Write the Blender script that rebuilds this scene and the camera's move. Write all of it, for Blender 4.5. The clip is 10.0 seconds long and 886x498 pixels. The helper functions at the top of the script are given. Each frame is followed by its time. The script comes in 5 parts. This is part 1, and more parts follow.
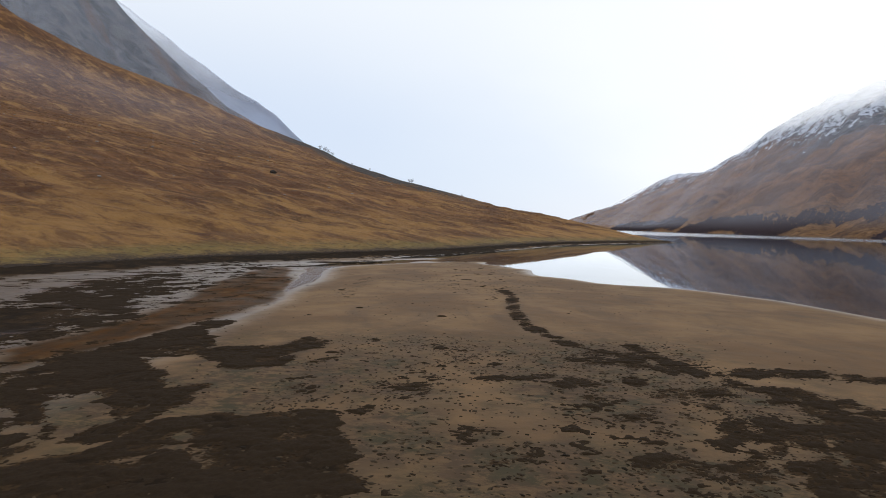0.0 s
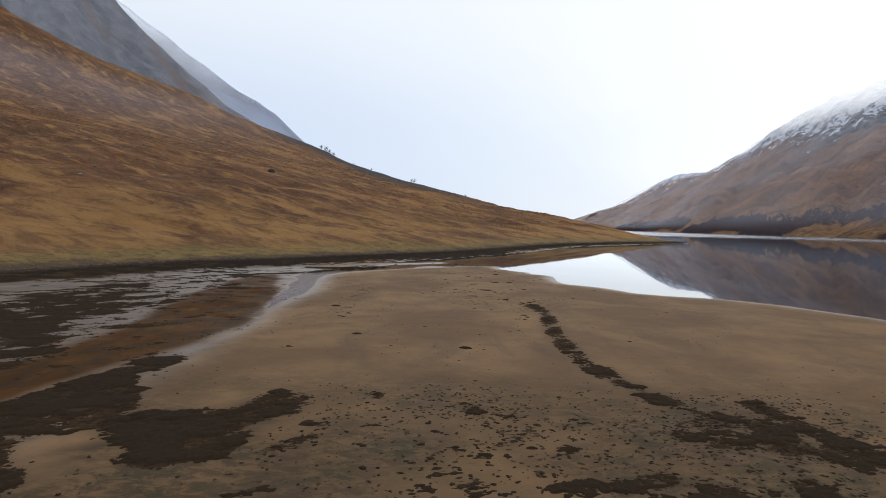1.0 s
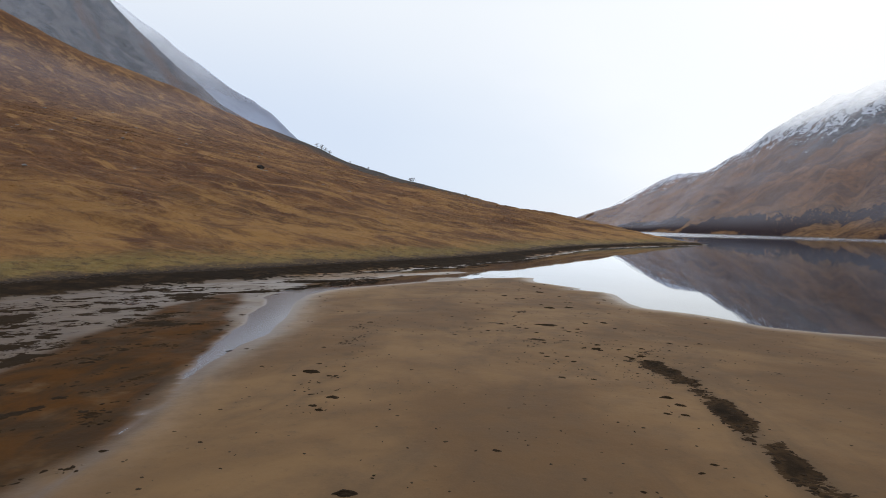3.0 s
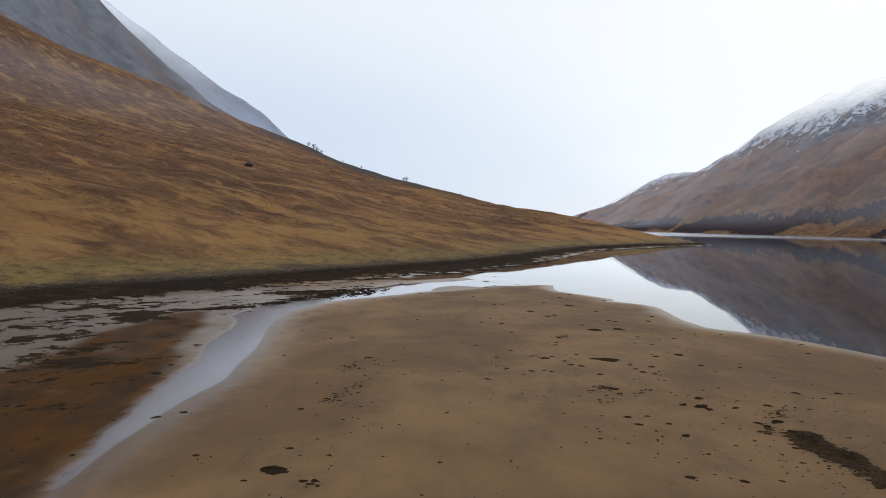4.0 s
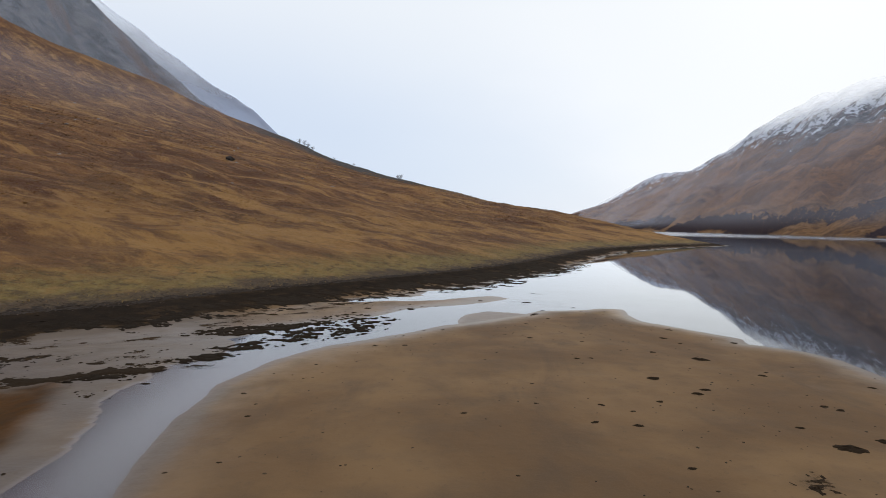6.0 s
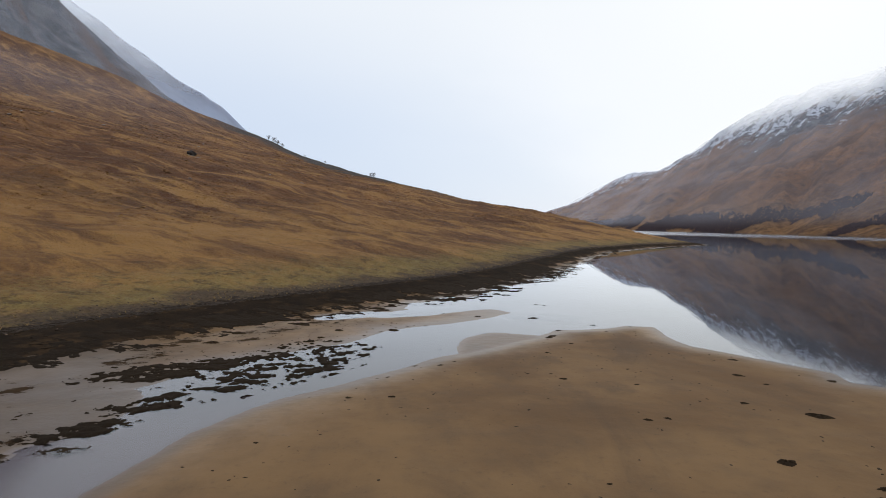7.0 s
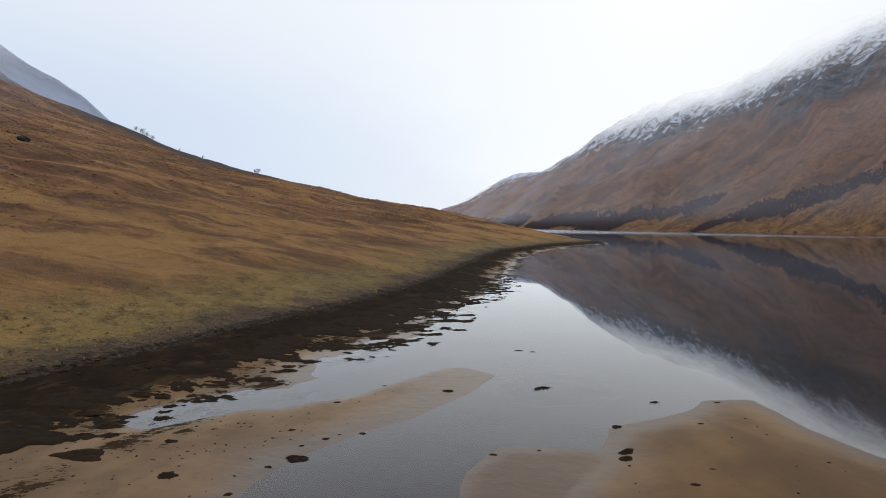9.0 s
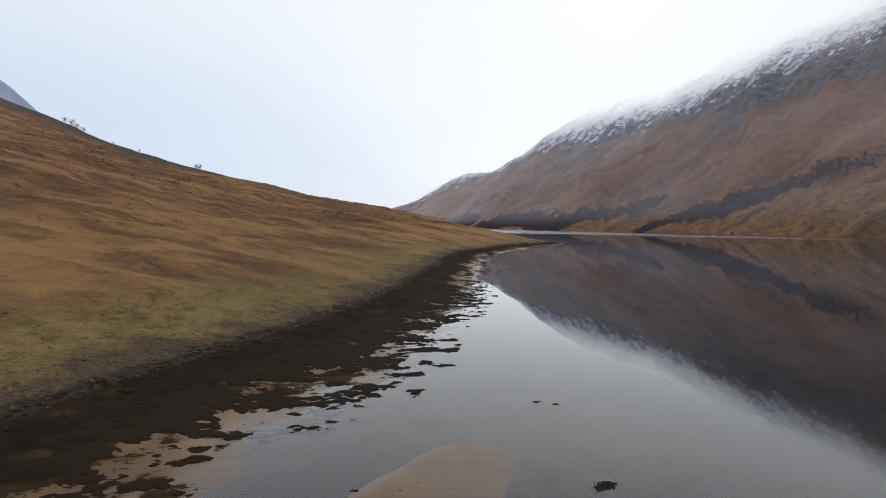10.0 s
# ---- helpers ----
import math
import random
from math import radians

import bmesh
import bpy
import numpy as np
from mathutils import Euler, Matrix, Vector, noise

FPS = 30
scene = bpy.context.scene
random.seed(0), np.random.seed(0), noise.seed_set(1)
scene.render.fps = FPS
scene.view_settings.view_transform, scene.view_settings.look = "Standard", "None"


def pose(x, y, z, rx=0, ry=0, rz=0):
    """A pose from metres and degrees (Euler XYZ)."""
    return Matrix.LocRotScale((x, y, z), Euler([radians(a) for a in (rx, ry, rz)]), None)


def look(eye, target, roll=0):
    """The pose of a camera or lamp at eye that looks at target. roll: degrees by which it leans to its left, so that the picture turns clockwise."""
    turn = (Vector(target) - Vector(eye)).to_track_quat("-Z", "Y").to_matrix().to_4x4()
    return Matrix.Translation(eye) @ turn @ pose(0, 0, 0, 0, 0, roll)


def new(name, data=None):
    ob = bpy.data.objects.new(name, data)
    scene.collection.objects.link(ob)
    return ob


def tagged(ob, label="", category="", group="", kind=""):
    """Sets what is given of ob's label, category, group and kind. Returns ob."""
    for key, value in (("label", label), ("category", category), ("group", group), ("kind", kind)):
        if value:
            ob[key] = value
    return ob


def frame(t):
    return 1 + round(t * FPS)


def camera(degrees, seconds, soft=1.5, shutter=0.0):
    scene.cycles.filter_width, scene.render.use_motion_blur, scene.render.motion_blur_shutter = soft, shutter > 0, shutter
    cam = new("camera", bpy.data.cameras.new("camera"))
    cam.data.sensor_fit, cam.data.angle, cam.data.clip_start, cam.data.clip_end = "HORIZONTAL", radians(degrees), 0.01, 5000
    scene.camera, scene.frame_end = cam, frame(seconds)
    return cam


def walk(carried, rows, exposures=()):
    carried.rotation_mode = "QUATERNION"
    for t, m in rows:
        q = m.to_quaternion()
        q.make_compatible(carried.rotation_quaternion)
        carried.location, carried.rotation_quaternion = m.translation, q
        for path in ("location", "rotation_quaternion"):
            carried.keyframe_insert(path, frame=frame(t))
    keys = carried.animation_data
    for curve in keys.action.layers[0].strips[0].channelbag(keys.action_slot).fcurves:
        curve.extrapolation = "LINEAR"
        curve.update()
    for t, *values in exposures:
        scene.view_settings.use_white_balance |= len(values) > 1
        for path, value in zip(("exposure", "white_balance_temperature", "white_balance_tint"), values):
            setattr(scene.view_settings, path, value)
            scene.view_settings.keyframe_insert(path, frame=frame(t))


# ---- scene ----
cam = camera(75.3, 10.0, 0.9)
PATH = [
    (0, (1.165, 2.721, 4.564), (1.128, 4.718, 4.479), 1.5),
    (0.5, (0.725, 6.139, 4.557), (0.683, 8.136, 4.473), 1.4),
    (1, (0.242, 9.556, 4.552), (0.198, 11.554, 4.469), 1.4),
    (1.5, (-0.27, 12.977, 4.548), (-0.315, 14.974, 4.465), 1.4),
    (2, (-0.828, 16.382, 4.541), (-0.873, 18.38, 4.457), 1.4),
    (2.5, (-1.404, 19.752, 4.531), (-1.447, 21.75, 4.448), 1.4),
    (4, (-3.079, 29.777, 4.508), (-3.088, 31.775, 4.427), 1.2),
    (4.5, (-3.645, 33.086, 4.513), (-3.65, 35.084, 4.432), 1.2),
    (5, (-4.142, 36.388, 4.509), (-4.144, 38.386, 4.427), 1.3),
    (6.5, (-5.347, 46.148, 4.473), (-5.297, 48.146, 4.39), 1.2),
    (7, (-5.704, 49.309, 4.459), (-5.593, 51.304, 4.375), 1.2),
    (7.5, (-5.991, 52.472, 4.472), (-5.793, 54.46, 4.389), 1.0),
    (8, (-6.283, 55.687, 4.506), (-5.98, 57.662, 4.425), 1.0),
    (8.5, (-6.386, 58.842, 4.519), (-5.989, 60.8, 4.438), 1.0),
    (9, (-6.339, 62.006, 4.543), (-5.856, 63.945, 4.463), 0.8),
    (9.5, (-6.145, 65.16, 4.562), (-5.578, 67.076, 4.481), 0.9),
    (10, (-5.814, 68.298, 4.603), (-5.164, 70.188, 4.524), 1.1),
]
walk(cam, [(t, look(e, g, r)) for t, e, g, r in PATH], [(0, 0.07), (2.5, 0.05), (4.5, 0.0), (10, 0.0)])

# ---------------------------------------------------------------- sky and light
SUN_AZ, SUN_EL = 35.0, 28.0          # the bright part of the cloud, degrees from +y towards +x


def sky():
    w = bpy.data.worlds.new("overcast_sky")
    scene.world = w
    w.use_nodes = True
    nt = w.node_tree
    bg = nt.nodes["Background"]
    sk = nt.nodes.new("ShaderNodeTexSky")
    sk.sky_type = "NISHITA"
    sk.sun_disc = False
    sk.sun_elevation, sk.sun_rotation = radians(SUN_EL), radians(SUN_AZ)
    tc = nt.nodes.new("ShaderNodeTexCoord")
    sun = Vector((math.sin(radians(SUN_AZ)) * math.cos(radians(SUN_EL)), math.cos(radians(SUN_AZ)) * math.cos(radians(SUN_EL)), math.sin(radians(SUN_EL))))
    dot = nt.nodes.new("ShaderNodeVectorMath")
    dot.operation = "DOT_PRODUCT"
    dot.inputs[1].default_value = sun
    nt.links.new(tc.outputs["Generated"], dot.inputs[0])
    no = nt.nodes.new("ShaderNodeTexNoise")
    no.inputs["Scale"].default_value, no.inputs["Detail"].default_value = 2.2, 4
    mp = nt.nodes.new("ShaderNodeMapping")
    mp.inputs["Scale"].default_value = (1, 1, 2.5)
    nt.links.new(tc.outputs["Generated"], mp.inputs[0])
    nt.links.new(mp.outputs[0], no.inputs["Vector"])
    add = nt.nodes.new("ShaderNodeMath")
    add.operation = "MULTIPLY_ADD"
    add.inputs[1].default_value = 0.14
    nt.links.new(no.outputs["Fac"], add.inputs[0])
    nt.links.new(dot.outputs["Value"], add.inputs[2])
    ramp = nt.nodes.new("ShaderNodeValToRGB")
    e = ramp.color_ramp.elements
    e[0].position, e[0].color = 0.40, (0.60, 0.70, 0.88, 1)
    e[1].position, e[1].color = 1.0, (0.94, 0.975, 1.03, 1)
    m = e.new(0.76)
    m.color = (0.68, 0.775, 0.93, 1)
    m = e.new(0.91)
    m.color = (0.76, 0.835, 0.945, 1)
    ramp.color_ramp.interpolation = "B_SPLINE"
    nt.links.new(add.outputs[0], ramp.inputs[0])
    mix = nt.nodes.new("ShaderNodeMix")
    mix.data_type = "RGBA"
    mix.inputs["Factor"].default_value = 0.06
    sc = nt.nodes.new("ShaderNodeVectorMath")
    sc.operation = "SCALE"
    sc.inputs["Scale"].default_value = 0.1
    nt.links.new(sk.outputs[0], sc.inputs[0])
    # thin white cloud above the blue-grey of the valley's end, thicker and bluer overhead
    xyz = nt.nodes.new("ShaderNodeSeparateXYZ")
    nt.links.new(tc.outputs["Generated"], xyz.inputs[0])
    white = nt.nodes.new("ShaderNodeMapRange")
    white.interpolation_type = "SMOOTHSTEP"
    white.inputs["From Min"].default_value, white.inputs["From Max"].default_value, white.inputs["To Max"].default_value = 0.14, 0.40, 0.75
    nt.links.new(xyz.outputs["Z"], white.inputs["Value"])
    thin = nt.nodes.new("ShaderNodeMix")
    thin.data_type = "RGBA"
    thin.inputs["B"].default_value = (0.93, 0.965, 1.0, 1)
    nt.links.new(white.outputs[0], thin.inputs["Factor"])
    nt.links.new(ramp.outputs[0], thin.inputs["A"])
    high = nt.nodes.new("ShaderNodeMapRange")
    high.interpolation_type = "SMOOTHSTEP"
    high.inputs["From Min"].default_value, high.inputs["From Max"].default_value, high.inputs["To Max"].default_value = 0.34, 0.58, 0.9
    nt.links.new(xyz.outputs["Z"], high.inputs["Value"])
    top = nt.nodes.new("ShaderNodeMix")
    top.data_type = "RGBA"
    top.inputs["B"].default_value = (0.41, 0.54, 0.83, 1)
    nt.links.new(high.outputs[0], top.inputs["Factor"])
    nt.links.new(thin.outputs["Result"], top.inputs["A"])
    nt.links.new(top.outputs["Result"], mix.inputs["A"])
    nt.links.new(sc.outputs[0], mix.inputs["B"])
    nt.links.new(mix.outputs["Result"], bg.inputs[0])
    bg.inputs[1].default_value = 1.0
    la = bpy.data.lights.new("sun", "SUN")
    la.energy, la.angle, la.color = 1.7, radians(170), (1.0, 0.93, 0.82)
    ob = new("sun", la)
    ob.matrix_world = look(sun * 500, (0, 0, 0))


sky()


# ---------------------------------------------------------------- small tools
def lattice(ix, iy, seed):
    h = (ix * 374761393 + iy * 668265263 + seed * 974634777) & 0x7FFFFFFF
    h = ((h ^ (h >> 13)) * 1274126177) & 0x7FFFFFFF
    return ((h ^ (h >> 16)) & 0xFFFF) / 65535.0


def vnoise(x, y, seed=0):
    """Smooth noise from 0 to 1 with cells of 1 m."""
    x, y = np.asarray(x, float), np.asarray(y, float)
    ix, iy = np.floor(x).astype(np.int64), np.floor(y).astype(np.int64)
    fx, fy = x - ix, y - iy
    fx, fy = fx * fx * (3 - 2 * fx), fy * fy * (3 - 2 * fy)
    a, b = lattice(ix, iy, seed), lattice(ix + 1, iy, seed)
    c, d = lattice(ix, iy + 1, seed), lattice(ix + 1, iy + 1, seed)
    return (a * (1 - fx) + b * fx) * (1 - fy) + (c * (1 - fx) + d * fx) * fy


def fbm(x, y, seed=0, octaves=4):
    """Layered noise, about -1 to 1."""
    v, amp, tot = 0.0, 1.0, 0.0
    for k in range(octaves):
        v = v + amp * (vnoise(x * 2 ** k + 17.3 * k, y * 2 ** k - 9.1 * k, seed + k) * 2 - 1)
        tot += amp
        amp *= 0.5
    return v / tot * 1.6


def line_distance(x, y, pts, signed=False):
    """Distance to an open line; positive on its left where signed. Also the share along it of the nearest point and its index."""
    best = np.full(np.shape(x), 1e12)
    side = np.ones(np.shape(x))
    index = np.zeros(np.shape(x))
    for k in range(len(pts) - 1):
        ax, ay, bx, by = pts[k][0], pts[k][1], pts[k + 1][0], pts[k + 1][1]
        dx, dy = bx - ax, by - ay
        t = np.clip(((x - ax) * dx + (y - ay) * dy) / (dx * dx + dy * dy), 0, 1)
        d = (x - ax - t * dx) ** 2 + (y - ay - t * dy) ** 2
        near = d < best
        best = np.where(near, d, best)
        index = np.where(near, k + t, index)
        if signed:
            side = np.where(near, np.sign(dx * (y - ay) - dy * (x - ax)), side)
    return np.sqrt(best) * (side if signed else 1), index


def area_distance(x, y, poly):
    """Distance to the edge of an area, positive inside."""
    d, _ = line_distance(x, y, list(poly) + [poly[0]])
    inside = np.zeros(np.shape(x), bool)
    for k in range(len(poly)):
        (ax, ay), (bx, by) = poly[k], poly[(k + 1) % len(poly)]
        if ay != by:
            inside ^= ((ay > y) != (by > y)) & (x < (bx - ax) * (y - ay) / (by - ay) + ax)
    return np.where(inside, d, -d)


def smooth(a, b, v):
    t = np.clip((v - a) / (b - a), 0, 1)
    return t * t * (3 - 2 * t)


def mesh_from(name, verts, faces, mats, attributes=(), shade=True):
    """One mesh from arrays of vertices and of equal-sided faces."""
    verts, faces = np.asarray(verts, np.float32), np.asarray(faces, np.int32)
    me = bpy.data.meshes.new(name)
    me.vertices.add(len(verts))
    me.vertices.foreach_set("co", verts.ravel())
    n, k = faces.shape
    me.loops.add(n * k)
    me.loops.foreach_set("vertex_index", faces.ravel())
    me.polygons.add(n)
    me.polygons.foreach_set("loop_start", np.arange(0, n * k, k, dtype=np.int32))
    me.polygons.foreach_set("use_smooth", np.full(n, shade))
    for m in mats:
        me.materials.append(m)
    for key, values in attributes:
        a = me.attributes.new(key, "FLOAT", "POINT")
        a.data.foreach_set("value", np.asarray(values, np.float32))
    me.update(calc_edges=True)
    me.validate()
    return me


def grid_faces(nu, nv):
    i = np.arange(nu - 1)[:, None] * nv + np.arange(nv - 1)[None, :]
    i = i.ravel()
    return np.stack([i, i + nv, i + nv + 1, i + 1], 1)


# ---------------------------------------------------------------- materials
class Nodes:
    """A short way to write node materials."""

    def __init__(self, name, roughness=0.9, specular=0.3):
        self.mat = bpy.data.materials.new(name)
        self.mat.use_nodes = True
        self.nt = self.mat.node_tree
        self.bsdf = self.nt.nodes["Principled BSDF"]
        self.bsdf.inputs["Roughness"].default_value = roughness
        self.bsdf.inputs["Specular IOR Level"].default_value = specular

    def put(self, kind, values=(), links=(), operation="", use_clamp=False, data_type="", interpolation_type="", attribute_name=""):
        n = self.nt.nodes.new(kind)
        if operation:
            n.operation, n.use_clamp = operation, use_clamp
        if data_type:
            n.data_type = data_type
        if interpolation_type:
            n.interpolation_type = interpolation_type
        if attribute_name:
            n.attribute_name = attribute_name
        for key, v in values:
            n.inputs[key].default_value = v
        for key, v in links:
            self.nt.links.new(v, n.inputs[key])
        return n

    def place(self, scale=(1, 1, 1), turn=0.0):
        g = self.put("ShaderNodeNewGeometry")
        return self.put("ShaderNodeMapping", [("Scale", scale), ("Rotation", (0, 0, radians(turn)))], [("Vector", g.outputs["Position"])]).outputs[0]

    def grain(self, turn, long):
        """Places stretched along a direction on the ground, turn degrees from +x."""
        return self.put("ShaderNodeMapping", [("Scale", (long, 1, 1))], [("Vector", self.place((1, 1, 1), -turn))]).outputs[0]

    def noise(self, scale, detail=4, rough=0.55, where=None, distortion=0.0):
        where = where or self.place()
        return self.put("ShaderNodeTexNoise", [("Scale", scale), ("Detail", detail), ("Roughness", rough), ("Distortion", distortion)], [("Vector", where)]).outputs["Fac"]

    def attribute(self, name):
        return self.put("ShaderNodeAttribute", attribute_name=name).outputs["Fac"]

    def math(self, op, a, b=0.0, c=0.0, clamp=False):
        n = self.put("ShaderNodeMath", operation=op, use_clamp=clamp)
        for k, v in enumerate((a, b, c)):
            if isinstance(v, (int, float)):
                n.inputs[k].default_value = v
            else:
                self.nt.links.new(v, n.inputs[k])
        return n.outputs[0]

    def step(self, v, a, b, lo=0.0, hi=1.0):
        n = self.put("ShaderNodeMapRange", [("From Min", a), ("From Max", b), ("To Min", lo), ("To Max", hi)], [("Value", v)], interpolation_type="SMOOTHSTEP")
        return n.outputs[0]

    def mix(self, f, a, b):
        n = self.put("ShaderNodeMix", data_type="RGBA")
        for key, v in (("Factor", f), ("A", a), ("B", b)):
            if isinstance(v, (int, float)):
                n.inputs[key].default_value = v
            elif isinstance(v, tuple):
                n.inputs[key].default_value = (*v, 1)
            else:
                self.nt.links.new(v, n.inputs[key])
        return n.outputs["Result"]

    def bump(self, height, strength=0.3, distance=0.05, normal=None):
        n = self.put("ShaderNodeBump", [("Strength", strength), ("Distance", distance)], [("Height", height)] + ([("Normal", normal)] if normal else []))
        self.nt.links.new(n.outputs[0], self.bsdf.inputs["Normal"])
        return n.outputs[0]

    def colour(self, c):
        self.nt.links.new(c, self.bsdf.inputs["Base Color"])

    def rough(self, r):
        self.nt.links.new(r, self.bsdf.inputs["Roughness"])


def hill_colour(n, s):
    """Autumn grass and bracken on the slopes; s is how far up from the shore a place lies."""
    band = n.place((0.6, 0.6, 1.0), -38)
    big = n.noise(0.028, 6, 0.62, band, 0.9)
    mid = n.noise(0.14, 6, 0.68, band, 0.8)
    up = n.place((1.0, 0.55, 1.0))
    fine = n.math("MULTIPLY_ADD", n.noise(0.75, 4, 0.7, up), 0.45, n.math("MULTIPLY", n.noise(2.6, 5, 0.75, up), 0.55))
    c = n.mix(n.step(mid, 0.40, 0.60), (0.104, 0.043, 0.016), (0.184, 0.083, 0.028))
    c = n.mix(n.step(big, 0.51, 0.63), c, (0.272, 0.130, 0.041))
    c = n.mix(n.step(n.noise(0.05, 6, 0.7, band, 0.5), 0.52, 0.66, 0, 0.85), c, (0.100, 0.047, 0.019))
    straw = n.math("MULTIPLY", n.step(s, 58, 8), n.step(mid, 0.34, 0.58))
    c = n.mix(n.math("MULTIPLY", straw, 0.80), c, (0.36, 0.186, 0.053))
    fall = n.grain(-28, 0.26)                                    # drainage lines run down the slope
    patch = n.noise(0.11, 6, 0.66, fall, 0.5)
    c = n.mix(n.step(patch, 0.52, 0.61, 0, 0.66), c, (0.102, 0.045, 0.019))
    c = n.mix(n.step(patch, 0.47, 0.37, 0, 0.80), c, (0.335, 0.172, 0.052))
    mott = n.noise(0.36, 6, 0.72, n.grain(-24, 0.38), 0.4)
    c = n.mix(n.step(mott, 0.52, 0.63, 0, 0.55), c, (0.096, 0.045, 0.019))
    c = n.mix(n.step(mott, 0.46, 0.36, 0, 0.62), c, (0.315, 0.162, 0.055))
    green = n.math("MULTIPLY", n.step(n.math("ADD", s, n.math("MULTIPLY", n.math("SUBTRACT", mid, 0.5), 14)), 8.5, 2.0), n.step(fine, 0.25, 0.55))
    c = n.mix(n.math("MULTIPLY", green, 0.85), c, (0.205, 0.142, 0.040))
    c = n.mix(n.math("MULTIPLY", n.step(s, 10, 5), n.step(n.noise(1.0, 7, 0.78, n.place((0.9, 0.8, 1), -38), 0.4), 0.49, 0.62, 0, 0.8)), c, (0.080, 0.050, 0.020))
    c = n.mix(n.math("MULTIPLY", n.step(s, 9, 4), n.step(n.noise(1.6, 6, 0.78), 0.50, 0.40, 0, 0.5)), c, (0.27, 0.195, 0.068))
    c = n.mix(n.step(fine, 0.53, 0.70, 0, 0.45), c, (0.076, 0.044, 0.020))
    c = n.mix(n.step(fine, 0.47, 0.31, 0, 0.55), c, (0.29, 0.170, 0.066))
    return c, fine, mid


def hill_material():
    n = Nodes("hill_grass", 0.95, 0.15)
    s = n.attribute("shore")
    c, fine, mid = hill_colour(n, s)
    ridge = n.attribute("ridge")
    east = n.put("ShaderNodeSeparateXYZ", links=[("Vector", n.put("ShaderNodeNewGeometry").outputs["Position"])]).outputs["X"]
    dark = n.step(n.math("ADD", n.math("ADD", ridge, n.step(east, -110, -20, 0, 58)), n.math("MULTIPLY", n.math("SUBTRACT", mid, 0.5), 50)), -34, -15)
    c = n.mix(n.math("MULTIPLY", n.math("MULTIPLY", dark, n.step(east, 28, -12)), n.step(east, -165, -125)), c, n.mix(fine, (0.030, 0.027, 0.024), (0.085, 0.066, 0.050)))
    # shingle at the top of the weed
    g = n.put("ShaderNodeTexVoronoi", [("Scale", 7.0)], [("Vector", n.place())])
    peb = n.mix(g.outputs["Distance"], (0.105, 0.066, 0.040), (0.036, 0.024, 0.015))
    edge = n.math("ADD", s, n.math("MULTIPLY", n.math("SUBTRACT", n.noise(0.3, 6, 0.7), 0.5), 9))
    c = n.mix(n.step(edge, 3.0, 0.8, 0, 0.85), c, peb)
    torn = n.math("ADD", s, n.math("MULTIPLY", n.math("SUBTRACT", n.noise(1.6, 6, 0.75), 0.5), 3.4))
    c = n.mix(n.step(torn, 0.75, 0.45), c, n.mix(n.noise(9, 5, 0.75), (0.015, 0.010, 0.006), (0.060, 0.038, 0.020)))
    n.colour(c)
    hum = n.noise(0.42, 4, 0.6, n.place((1.0, 0.7, 1.0), -38), 0.4)
    n.bump(n.math("ADD", n.math("MULTIPLY", hum, 4.0), n.math("ADD", fine, n.noise(7.0, 3))), 0.9, 0.30)
    return n.mat


